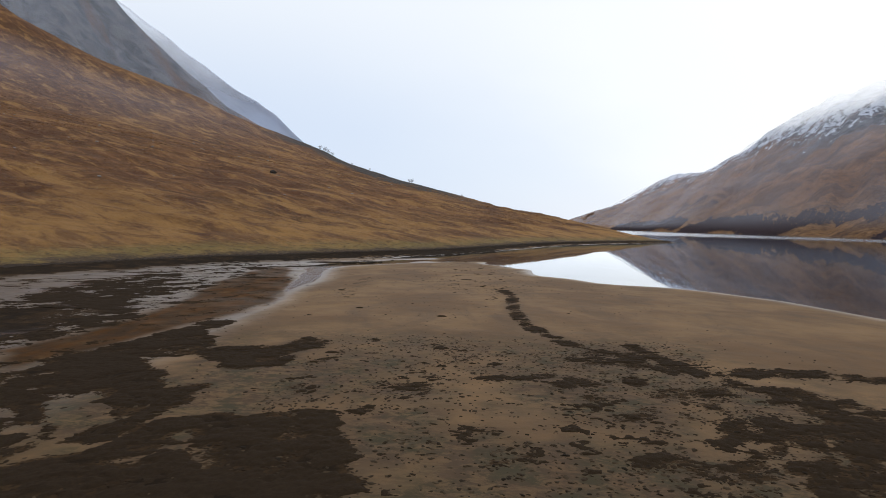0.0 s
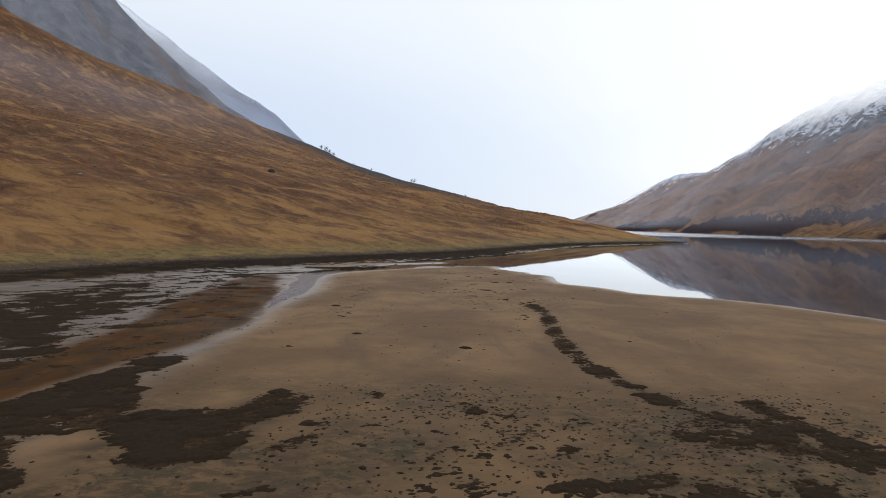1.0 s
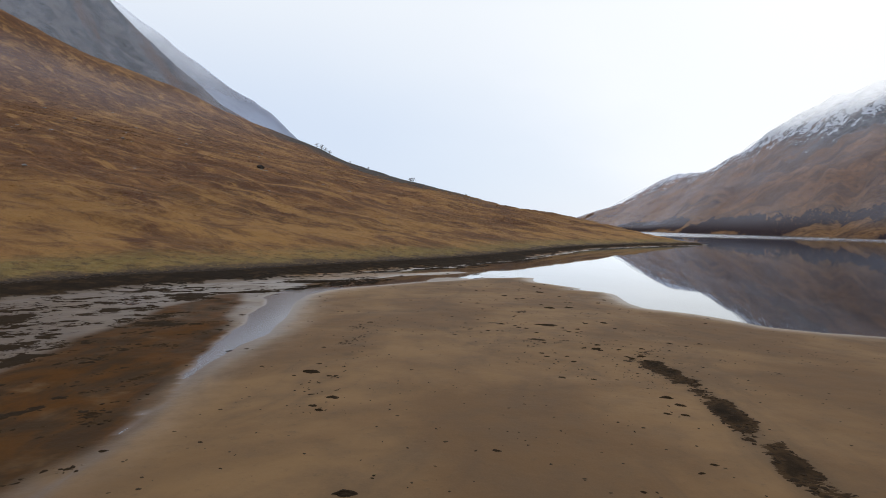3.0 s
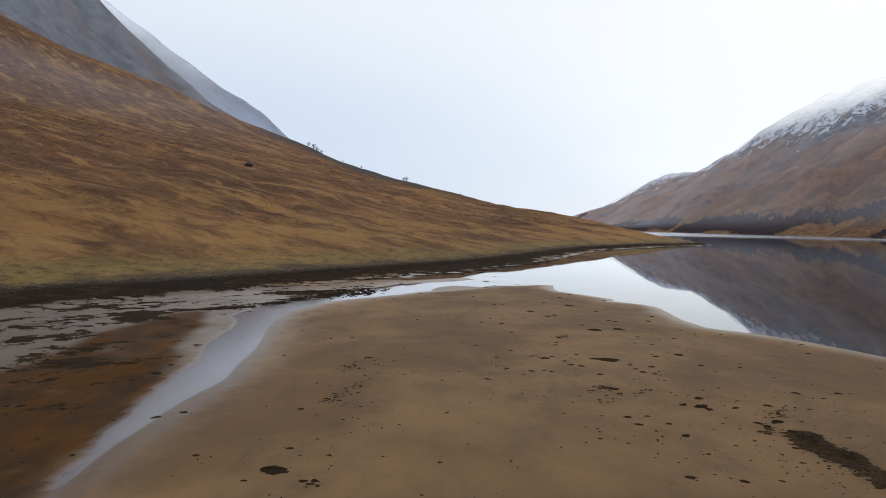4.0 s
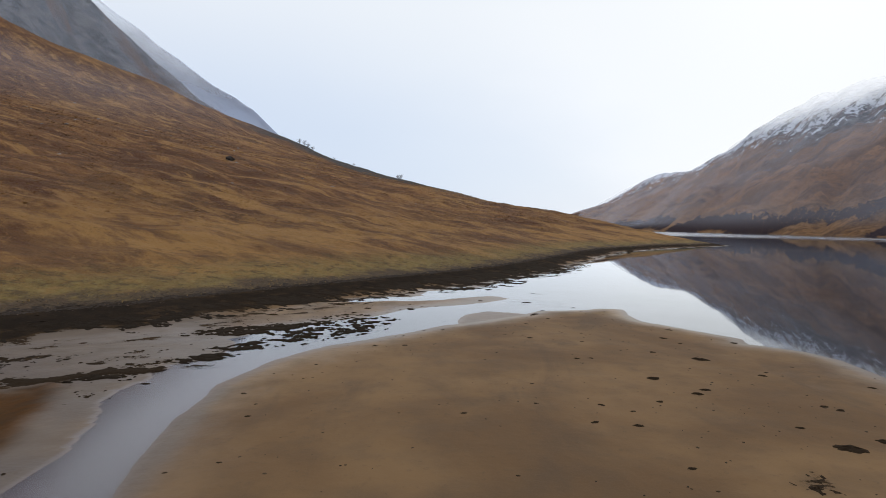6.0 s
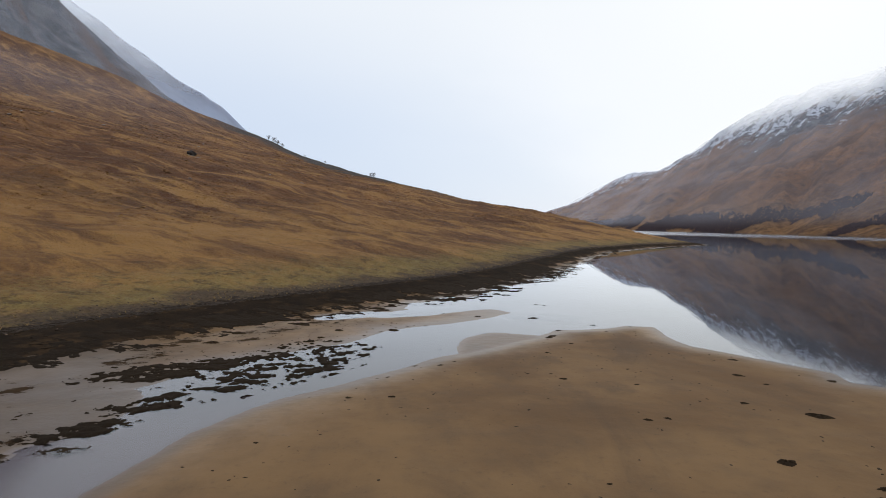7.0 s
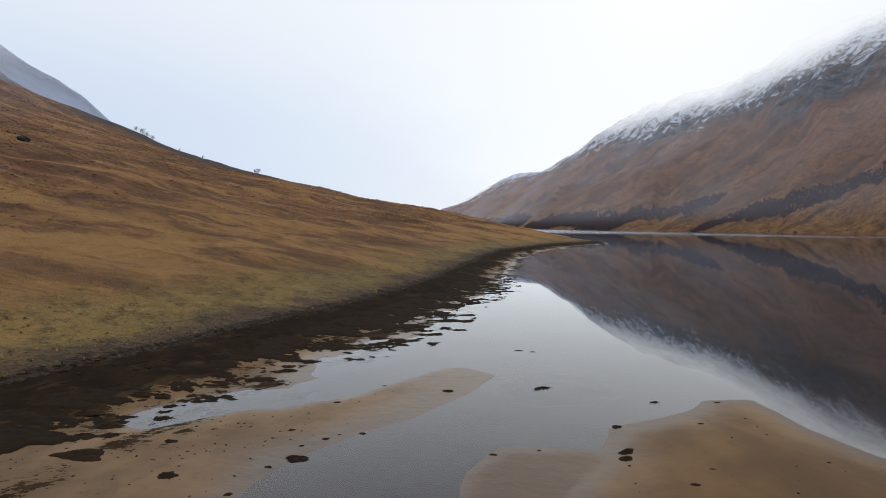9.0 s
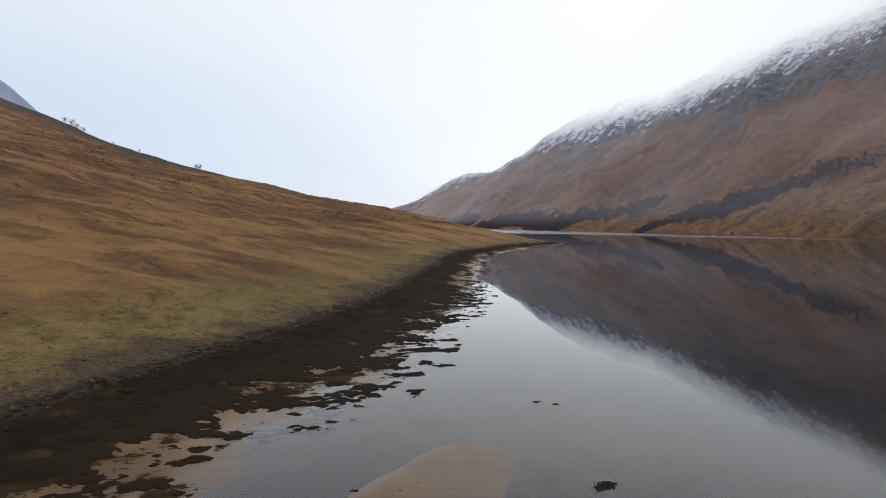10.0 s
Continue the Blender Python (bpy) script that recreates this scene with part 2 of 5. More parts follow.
def sand_material():
    n = Nodes("wet_sand", 0.6, 0.4)
    h = n.put("ShaderNodeSeparateXYZ", links=[("Vector", n.put("ShaderNodeNewGeometry").outputs["Position"])]).outputs["Z"]
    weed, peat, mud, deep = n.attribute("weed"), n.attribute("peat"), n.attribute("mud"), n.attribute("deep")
    big = n.noise(0.16, 5, 0.55, None, 0.6)
    mid = n.noise(0.9, 5, 0.6)
    grain = n.noise(28, 3, 0.7)
    c = n.mix(n.step(big, 0.36, 0.64), (0.132, 0.071, 0.028), (0.202, 0.114, 0.046))
    c = n.mix(n.step(mid, 0.40, 0.75, 0, 0.35), c, (0.085, 0.057, 0.033))
    c = n.mix(n.step(n.noise(0.30, 6, 0.6, n.place((1.0, 0.45, 1), 12), 1.4), 0.47, 0.72, 0, 0.60), c, (0.085, 0.052, 0.027))
    c = n.mix(n.step(n.noise(5.0, 4, 0.7), 0.55, 0.75, 0, 0.35), c, (0.075, 0.050, 0.027))
    c = n.mix(n.step(grain, 0.35, 0.75, 0, 0.10), c, (0.21, 0.15, 0.09))
    scum = n.math("MULTIPLY", n.attribute("film"), n.step(n.noise(2.4, 7, 0.78, n.place((0.8, 1.3, 1), 10), 0.5), 0.40, 0.56, 0.40, 0.95))
    c = n.mix(scum, c, n.mix(n.step(n.noise(1.1, 4, 0.6), 0.4, 0.65), (0.066, 0.039, 0.019), (0.040, 0.033, 0.014)))
    c = n.mix(n.math("MULTIPLY", mud, 0.80), c, (0.128, 0.097, 0.070))
    pe = n.math("MULTIPLY", peat, n.step(n.noise(0.5, 5, 0.6), 0.22, 0.46, 0.3, 1.0))
    c = n.mix(pe, c, n.mix(n.step(n.noise(0.9, 6, 0.7, n.place((1.0, 0.5, 1)), 0.5), 0.38, 0.62), (0.082, 0.035, 0.010), (0.046, 0.026, 0.013)))
    d = n.math("ADD", weed, n.math("MULTIPLY", n.math("SUBTRACT", n.noise(2.6, 6, 0.72, n.place((0.75, 1.7, 1), 12), 0.6), 0.5), 0.95))
    d = n.math("ADD", d, n.math("MULTIPLY", n.math("SUBTRACT", n.noise(8.0, 4, 0.7, n.place((0.8, 1.3, 1))), 0.5), 0.75))
    k = n.step(d, 0.48, 0.60)
    c = n.mix(n.math("MULTIPLY", weed, 0.55), c, (0.060, 0.040, 0.020))
    c = n.mix(k, c, n.mix(n.math("MULTIPLY", n.noise(9, 5, 0.75), n.step(n.noise(1.1, 4, 0.6), 0.3, 0.7, 0.4, 1.3)), (0.015, 0.010, 0.006), (0.076, 0.044, 0.020)))
    damp = n.step(n.math("ADD", h, n.math("MULTIPLY", n.math("SUBTRACT", big, 0.5), 0.05)), 0.042, 0.012)
    damp = n.math("MULTIPLY", damp, n.math("SUBTRACT", 1.0, peat))
    c = n.mix(n.math("MULTIPLY", damp, n.math("SUBTRACT", 0.65, n.math("MULTIPLY", k, 0.65))), c, (0.094, 0.067, 0.047))
    c = n.mix(n.math("MULTIPLY", n.attribute("silt"), 0.9), c, (0.215, 0.175, 0.160))
    # bed colour darkens with depth, standing in for light lost in the water
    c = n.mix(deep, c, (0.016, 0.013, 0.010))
    c = n.mix(n.step(weed, 0.80, 1.0, 0, 0.62), c, (0.010, 0.008, 0.006))
    n.colour(c)
    wet = n.step(n.math("ADD", h, n.math("MULTIPLY", n.math("SUBTRACT", mid, 0.5), 0.05)), 0.015, 0.10)
    n.rough(n.math("MAXIMUM", n.math("MULTIPLY_ADD", wet, 0.42, 0.34), n.math("MULTIPLY", k, 0.9)))
    sheen = n.math("MULTIPLY_ADD", n.math("MAXIMUM", damp, n.math("MULTIPLY", mud, 0.5)), 0.09, 0.07)
    n.nt.links.new(n.math("MULTIPLY", n.math("MULTIPLY", n.math("MULTIPLY_ADD", k, -0.85, 1.0), sheen), n.math("MULTIPLY_ADD", peat, -0.95, 1.0)), n.bsdf.inputs["Specular IOR Level"])
    n.bump(n.math("ADD", n.math("MULTIPLY", grain, 0.08), n.math("MULTIPLY_ADD", n.noise(14, 4, 0.7), k, n.noise(2.5, 3))), 0.35, 0.04)
    return n.mat


def water_material():
    n = Nodes("loch_water")
    nt = n.nt
    nt.nodes.remove(n.bsdf)
    out = [o for o in nt.nodes if o.type == "OUTPUT_MATERIAL"][0]
    lanes = n.noise(0.012, 3, 0.5, n.place((0.25, 1.6, 1), -20), 0.4)
    xyz = n.put("ShaderNodeSeparateXYZ", links=[("Vector", n.put("ShaderNodeNewGeometry").outputs["Position"])])
    off = n.math("ADD", n.math("MULTIPLY", xyz.outputs["X"], 0.45), xyz.outputs["Y"])
    far = n.math("MULTIPLY", n.step(n.math("ADD", off, n.math("MULTIPLY", n.math("SUBTRACT", lanes, 0.5), 300)), 480, 640), n.step(xyz.outputs["X"], 700, 380, 0.06, 0.8))
    patch = n.step(n.noise(0.02, 3, 0.5), 0.46, 0.60, 0, 0.55)
    wind = n.math("MAXIMUM", n.math("MULTIPLY", n.math("MULTIPLY", n.step(lanes, 0.54, 0.70), patch), n.step(off, 190, 260)), far)
    small = n.noise(3.2, 3, 0.6, n.place((1, 1.6, 1), -25))
    wide = n.noise(0.35, 3, 0.5, n.place((0.6, 1.5, 1), -25))
    height = n.math("ADD", n.math("MULTIPLY", small, n.math("MULTIPLY_ADD", wind, 1.0, 0.001)), n.math("MULTIPLY", wide, 0.05))
    stream = n.math("MULTIPLY", n.step(xyz.outputs["X"], -8.4, -10.0), n.step(xyz.outputs["Y"], 67, 59))     # running water
    b = n.put("ShaderNodeBump", [("Strength", 0.10), ("Distance", 0.08)], [("Height", height)])
    fr = n.put("ShaderNodeFresnel", [("IOR", 1.33)], [("Normal", b.outputs[0])])
    gl = n.put("ShaderNodeBsdfGlossy", [("Color", (0.86, 0.915, 0.985, 1))], [("Normal", b.outputs[0]), ("Roughness", n.math("MULTIPLY_ADD", stream, 0.12, n.math("MULTIPLY_ADD", wind, 0.15, 0.02)))])
    tr = n.put("ShaderNodeBsdfTransparent", links=[("Color", n.mix(n.math("MAXIMUM", stream, n.attribute("clear")), (0.50, 0.50, 0.52), (0.84, 0.80, 0.83)))])
    mx = n.put("ShaderNodeMixShader", links=[(0, fr.outputs[0]), (1, tr.outputs[0]), (2, gl.outputs[0])])
    nt.links.new(mx.outputs[0], out.inputs["Surface"])
    return n.mat


def mountain_material(name, snow_from, veil, rock_from=0, veil_near=0.0):
    """A fell made see-through to stand for cloud and haze over it: veil gives how much, from which height to which."""
    n = Nodes(name, 0.95, 0.1)
    h = n.put("ShaderNodeSeparateXYZ", links=[("Vector", n.put("ShaderNodeNewGeometry").outputs["Position"])]).outputs["Z"]
    up = n.put("ShaderNodeSeparateXYZ", links=[("Vector", n.put("ShaderNodeNewGeometry").outputs["Normal"])]).outputs["Z"]
    # gullies and strata slant across the face
    xyz = n.put("ShaderNodeSeparateXYZ", links=[("Vector", n.put("ShaderNodeNewGeometry").outputs["Position"])])
    across = n.math("ADD", n.math("MULTIPLY", xyz.outputs["X"], 0.35), xyz.outputs["Y"])
    along = n.math("MULTIPLY", xyz.outputs["Z"], 0.3)
    band = n.put("ShaderNodeCombineXYZ", links=[("X", n.math("MULTIPLY", across, 1.1)), ("Y", along), ("Z", n.math("MULTIPLY", xyz.outputs["X"], 0.08))]).outputs[0]
    big = n.noise(0.0042, 6, 0.62, band, 0.15)
    mid = n.noise(0.016, 6, 0.68, band, 0.12)
    fine = n.noise(0.07, 7, 0.75)
    c = n.mix(n.step(mid, 0.35, 0.65), (0.225, 0.104, 0.046), (0.350, 0.168, 0.072))
    c = n.mix(n.step(big, 0.50, 0.66, 0, 0.8), c, (0.14, 0.078, 0.054))
    c = n.mix(n.step(n.math("ADD", h, n.math("MULTIPLY", mid, -130)), 90, -60, 0, 0.75), c, n.mix(n.step(fine, 0.38, 0.60), (0.37, 0.200, 0.078), (0.22, 0.110, 0.045)))
    c = n.mix(n.step(fine, 0.51, 0.62, 0, 0.55), c, (0.095, 0.060, 0.044))
    c = n.mix(n.step(fine, 0.46, 0.36, 0, 0.50), c, (0.33, 0.185, 0.105))
    speck = n.noise(0.19, 5, 0.72, n.place((1.0, 1.0, 1.6)))
    c = n.mix(n.step(speck, 0.52, 0.64, 0, 0.55), c, (0.075, 0.050, 0.038))
    c = n.mix(n.step(speck, 0.46, 0.34, 0, 0.40), c, (0.36, 0.205, 0.110))
    scar = n.noise(0.018, 6, 0.7, n.put("ShaderNodeMapping", [("Scale", (1.0, 0.30, 1.0))], [("Vector", band)]).outputs[0], 0.3)
    c = n.mix(n.step(scar, 0.55, 0.63, 0, 0.6), c, (0.070, 0.048, 0.040))
    gully = n.noise(0.0075, 6, 0.66, band, 0.2)
    c = n.mix(n.step(gully, 0.52, 0.62, 0, 0.5), c, (0.092, 0.056, 0.040))
    rock = n.step(n.math("ADD", h, n.math("MULTIPLY", n.math("SUBTRACT", big, 0.5), 420)), rock_from or snow_from - 150, rock_from + 130 if rock_from else snow_from - 20)
    c = n.mix(n.math("MULTIPLY", rock, n.step(mid, 0.30, 0.52)), c, n.mix(n.step(n.noise(0.035, 7, 0.75), 0.36, 0.64), (0.045, 0.046, 0.050), (0.190, 0.182, 0.176)))
    lower = n.math("MULTIPLY", n.math("MAXIMUM", n.math("SUBTRACT", xyz.outputs["Y"], 2600), 0.0), 0.14)   # the snow lies lower up the loch
    broken = n.noise(0.022, 6, 0.7, None, 0.3)
    lower = n.math("SUBTRACT", lower, n.math("MULTIPLY", n.math("MAXIMUM", n.math("SUBTRACT", 2150, xyz.outputs["Y"]), 0.0), 0.15))   # and thins out nearer by
    lie = n.math("ADD", n.math("ADD", n.math("ADD", h, lower), n.math("MULTIPLY_ADD", n.math("SUBTRACT", mid, 0.5), 170, n.math("MULTIPLY", n.math("SUBTRACT", broken, 0.5), 560))), n.math("MULTIPLY", n.math("SUBTRACT", fine, 0.5), 520))
    snow = n.step(lie, snow_from + 20, snow_from + 95, 0, 0.92)
    c = n.mix(snow, c, (0.80, 0.82, 0.85))
    n.colour(c)
    n.bump(n.math("ADD", n.math("MULTIPLY", fine, 1.6), mid), 0.9, 12.0)
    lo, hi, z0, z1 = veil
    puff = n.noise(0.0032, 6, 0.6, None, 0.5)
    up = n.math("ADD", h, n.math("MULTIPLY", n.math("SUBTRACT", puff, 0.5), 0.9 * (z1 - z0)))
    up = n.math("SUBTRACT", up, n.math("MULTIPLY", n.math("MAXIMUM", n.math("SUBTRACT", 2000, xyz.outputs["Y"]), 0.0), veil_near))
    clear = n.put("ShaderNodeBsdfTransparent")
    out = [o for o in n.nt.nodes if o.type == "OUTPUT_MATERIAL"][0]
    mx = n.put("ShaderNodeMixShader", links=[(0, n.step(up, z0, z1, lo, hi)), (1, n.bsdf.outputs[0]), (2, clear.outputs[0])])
    n.nt.links.new(mx.outputs[0], out.inputs["Surface"])
    return n.mat


# a tinted see-through sheet that stands in for haze and mist
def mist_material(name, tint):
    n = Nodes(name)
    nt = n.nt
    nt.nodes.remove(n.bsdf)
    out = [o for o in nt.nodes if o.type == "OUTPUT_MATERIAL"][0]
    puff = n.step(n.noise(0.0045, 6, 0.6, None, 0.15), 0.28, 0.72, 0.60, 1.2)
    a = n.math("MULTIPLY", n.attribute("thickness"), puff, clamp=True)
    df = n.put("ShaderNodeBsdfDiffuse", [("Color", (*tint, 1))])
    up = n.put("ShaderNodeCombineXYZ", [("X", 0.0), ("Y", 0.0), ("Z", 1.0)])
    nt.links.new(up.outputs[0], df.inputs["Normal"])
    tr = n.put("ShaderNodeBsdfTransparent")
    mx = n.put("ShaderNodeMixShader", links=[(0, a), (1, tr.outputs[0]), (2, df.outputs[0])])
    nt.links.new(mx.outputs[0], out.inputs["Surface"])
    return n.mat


def weed_material(name, dark, light):
    n = Nodes(name, 1.0, 0.04)
    r = n.put("ShaderNodeNewGeometry").outputs["Random Per Island"]
    c = n.mix(n.noise(12, 4, 0.7), dark, light)
    c = n.mix(n.math("MULTIPLY", r, 0.5), c, (0.030, 0.019, 0.010))
    n.colour(c)
    n.bump(n.noise(25, 3, 0.7), 0.6, 0.03)
    return n.mat


HILL, SAND, WATER, WEED = hill_material(), sand_material(), water_material(), weed_material("seaweed", (0.008, 0.006, 0.004), (0.034, 0.023, 0.013))
LOW_WEED = weed_material("low_seaweed", (0.012, 0.008, 0.005), (0.044, 0.027, 0.013))
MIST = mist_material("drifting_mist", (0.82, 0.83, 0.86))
EAST_HAZE, HAZE = mist_material("haze_sheet", (0.95, 0.92, 0.92)), mist_material("valley_haze", (0.62, 0.70, 0.83))
FELL = mountain_material("fell_slope", 385, (0.0, 1.0, 400, 600), 300, 0.16)
CRAG = mountain_material("crag_slope", 430, (0.0, 0.95, 270, 520), 50)
# part see-through from its foot up, in place of distance haze
HAZED = mountain_material("hazed_slope", 640, (0.18, 1.0, 190, 460))

# ---------------------------------------------------------------- the lie of the land
# top of the weed along the shore: the hill rises on its left
SHORE = [(-420, -700), (-150, -220), (-62, -40), (-44, 16), (-33, 42), (-25, 60), (-18.2, 71), (-12.8, 79.2), (-6.6, 87.6), (-1.6, 95),
         (3.5, 104), (16.5, 133), (28, 157), (52, 190), (79.5, 219), (98, 262), (190, 480), (700, 1700)]
# the crest of the near hill
CREST = [(116, 236), (100, 265), (82, 281), (62, 317), (37, 380), (-32, 430), (-115, 500), (-202, 452), (-239, 407), (-302, 371), (-362, 296), (-440, 120), (-560, -300), (-620, -900)]
# the sand bar between the stream and the loch
BAR = [(-9.2, -300), (-9.0, 28), (-8.9, 32), (-8.9, 35), (-9.5, 40), (-9.6, 43), (-9.3, 46), (-9.6, 49), (-10.1, 52), (-10.8, 55.5), (-10.9, 58.5), (-10.2, 61.4), (-8.8, 63.8), (-6.4, 66.4), (-4.6, 68.5),
       (-2.4, 70.4), (-0.6, 72.0), (0.5, 73.6), (1.9, 73.9), (3.2, 74.3), (4.1, 74.9), (5.3, 74.7), (5.0, 72.6), (5.1, 70.7), (6.4, 68.7), (7.8, 66.7), (7.5, 65.6), (9.0, 64.4), (9.5, 63.0), (9.1, 60.5),
       (8.9, 58.5), (9.2, 56.6), (10.7, 55.2), (12.0, 53.6), (13.2, 50.9), (15.2, 49.7), (18.3, 48.8), (21, 46.1), (23.6, 41.3), (25.0, 34), (45, 26), (120, 5), (200, -300)]
# the flats on the far side of the stream, and the spit at its mouth
MUD = [(-60, -300), (-8.2, -300), (-8.2, 20), (-8.4, 31), (-8.8, 35), (-9.8, 39.5), (-10.3, 42), (-10.7, 44.3), (-11.2, 47.7), (-11.6, 50.5), (-12.4, 54.9), (-13.2, 57.5), (-13.1, 59), (-13.2, 60.6), (-12.2, 61.8), (-12.4, 64), (-18, 73), (-40, 40), (-70, -50)]
SPIT = [(-14, 63.2), (-12.5, 65), (-11.9, 67.4), (-10.1, 68.6), (-8.0, 70.8), (-6.6, 73.1), (-4.2, 74.9), (-1.9, 76.9), (-0.6, 78.5), (-1.1, 79.5), (-2.5, 80.4), (-4.0, 79.5), (-5.4, 78.0),
        (-7.0, 77.4), (-8.6, 79.3), (-12.5, 76), (-18, 70)]
POOL = [(-9.6, 76.4), (-7.9, 77.3), (-6.5, 77.2), (-5.0, 78.0), (-3.6, 79.2), (-2.2, 80.6)]   # standing water between the spit and the weed
LOBE = [(-3.9, 69.6), (-3.7, 71.0), (-3.3, 71.9), (-2.3, 72.8), (-1.2, 72.6), (-0.6, 72.4), (-0.2, 71.4), (-0.6, 69.2), (-3.0, 67.7), (-4.1, 68.0)]


# brown peat-stained bed beside the stream
PEAT = [(-11.6, 19), (-10.6, 23), (-10.1, 26.5), (-9.0, 30.5), (-8.9, 35), (-9.6, 40), (-10.1, 43), (-10.9, 46), (-11.8, 49), (-12.9, 51.5), (-13.4, 54), (-14.4, 57), (-15.2, 59.5), (-16.4, 57), (-16.6, 52), (-16.0, 46),
        (-15.2, 41), (-14.4, 37), (-13.2, 32), (-13.0, 25), (-13.6, 21)]
HOLLOW = (0.7, 77.1)                 # a deeper, darker hole in the shallows


def land(x, y):
    """Height of the ground, with what lies where: distance up from the shore, distance past the crest, and how much mud there is."""
    wob = 0.45 * fbm(x * 0.35, y * 0.35, 3, 4)
    shore, _ = line_distance(x, y, SHORE, True)
    s = shore + 0.7 * fbm(x * 0.12, y * 0.12, 5, 3)
    past, _ = line_distance(x, y, CREST, True)
    past = -past
    up = np.maximum(s, 0)
    hill = 0.6 + 0.23 * up - 1.6 * (1 - np.exp(-up / 22)) + 0.0019 * np.maximum(0, up - 250) ** 2 + 0.006 * np.maximum(0, up - 365) ** 2
    lump = smooth(4, 60, up)
    hill = hill + lump * (1.5 * fbm(x * 0.02, y * 0.02, 11, 4)) + smooth(1, 8, up) * 0.22 * fbm(x * 0.25, y * 0.25, 12, 4) + smooth(5, 25, up) * smooth(160, 90, up) * 0.75 * fbm(x * 0.085, y * 0.085, 14, 4)
    hill = hill * (1 - (0.19 + 0.10 * smooth(-25, 55, x)) * smooth(190, 340, y) * smooth(320, 150, up))
    over = np.maximum(past + 6, 0)
    hill = hill * np.exp(-(over / 110) ** 2) - 0.06 * over
    shelf = 0.021 + 0.016 * smooth(75, 83, y)
    bank = np.where(s > -3.2, 0.6 + 0.17 * s, np.where(s > -6, 0.056 + shelf * (s + 3.2), 0.056 - 2.8 * shelf + 0.05 * (s + 6)))
    bank = bank + smooth(-2.8, -3.6, s) * 0.022 * fbm(x * 0.5, y * 0.5, 33, 4)
    pool, _ = line_distance(x, y, POOL)
    bank = bank - 0.075 * smooth(1.3, 0.2, pool + 0.8 * wob)
    e = area_distance(x, y, BAR) + 0.28 * wob
    bar = np.where(e > 0, 0.19 * (1 - np.exp(-np.maximum(e, 0) / 3.2)), np.minimum(e, 0) * 0.07)
    bar = bar + smooth(0, 4, e) * (0.035 * fbm(x * 0.22, y * 0.22, 21, 3) + 0.012 * fbm(x * 1.3, y * 1.3, 22, 3))
    m = area_distance(x, y, MUD) + 0.6 * wob
    brown = smooth(-1.5, 1.0, area_distance(x, y, PEAT))
    mud = np.where(m > 0, 0.018 * brown + 0.026 + 0.030 * fbm(x * 0.38, y * 0.55, 31, 5), np.minimum(m, 0) * 0.07)
    p = area_distance(x, y, SPIT) + 0.35 * wob
    spit = np.where(p > 0, (0.060 - 0.03 * smooth(-7, -2, x)) * (1 - np.exp(-np.maximum(p, 0) / 1.0)), np.minimum(p, 0) * 0.05)
    lo = area_distance(x, y, LOBE) + 0.6 * wob
    lobe = np.where(lo > 0, 0.002, 0.002 + np.minimum(lo, 0) * 0.05)
    flat = np.maximum(np.maximum(bar, mud), np.maximum(spit, lobe))
    flat = np.maximum(flat, -6.0) - 0.09 * smooth(1.3, 0.2, pool + 0.8 * wob)
    flat = flat - 0.5 * smooth(1.5, 0.5, np.hypot((x - HOLLOW[0]) / 1.5, y - HOLLOW[1]) + 0.5 * wob)
    z = np.where(s > 0, hill, np.maximum(flat, bank))
    z = z - 1.1 * smooth(221, 252, y) * smooth(66, 88, x)          # the point runs out into the loch
    return z, s, past, smooth(-1.5, 0.8, m) * (0.15 + 0.85 * np.maximum(smooth(-12.0, -15.0, x), smooth(44, 52, y)))


# where the weed lies thick on the near sand: an outline and a strength
THICK = [([(-10.4, 17), (-11.2, 20), (-10.8, 22.5), (-9.6, 27.5), (-8.3, 28), (-8.5, 25.6), (-7.2, 22.5), (-9.0, 20.8), (-6.4, 18), (-5.1, 18.1), (-5.4, 14.3), (-6.5, 13.6), (-6.7, 12), (-12, 11), (-14, 14)], 0.98),
         ([(-5.2, 15.3), (-4.1, 15.7), (-1.5, 15.7), (-0.9, 14.1), (-0.5, 11.9), (-1, 7), (-7, 7), (-6.5, 12.6), (-5.5, 14.0)], 1.0),
         ([(-7.0, 22.3), (-5.3, 22.3), (-4.2, 24.2), (-2.8, 23.3), (-3.6, 22.2), (-4.0, 21.1), (-4.2, 19.9), (-5.3, 19.7), (-6.3, 20.4), (-7.4, 21.0), (-9.2, 20.7), (-9.3, 22.3)], 0.98),
         ([(6.2, 19.5), (7.4, 18.5), (9.3, 19.3), (11.0, 18.9), (12.2, 17), (11.0, 13), (8.9, 9), (7.3, 9), (7.7, 13.2), (7.1, 14.5), (6.3, 17.3)], 0.62),
         ([(5.8, 23.0), (7.4, 23.6), (8.5, 23.0), (8.6, 21.8), (7.5, 20.6), (5.9, 20.5), (4.7, 21.3)], 0.48),
         ([(-14.6, 44.2), (-16.4, 46.6), (-16.6, 48.6), (-15.2, 50.0), (-13.2, 47.6), (-13.6, 45.3)], 0.85),
         ([(-19.1, 56.8), (-18.2, 58.0), (-16.4, 57.7), (-15.2, 55.4), (-16, 54.0), (-17.4, 54.3)], 0.95)]
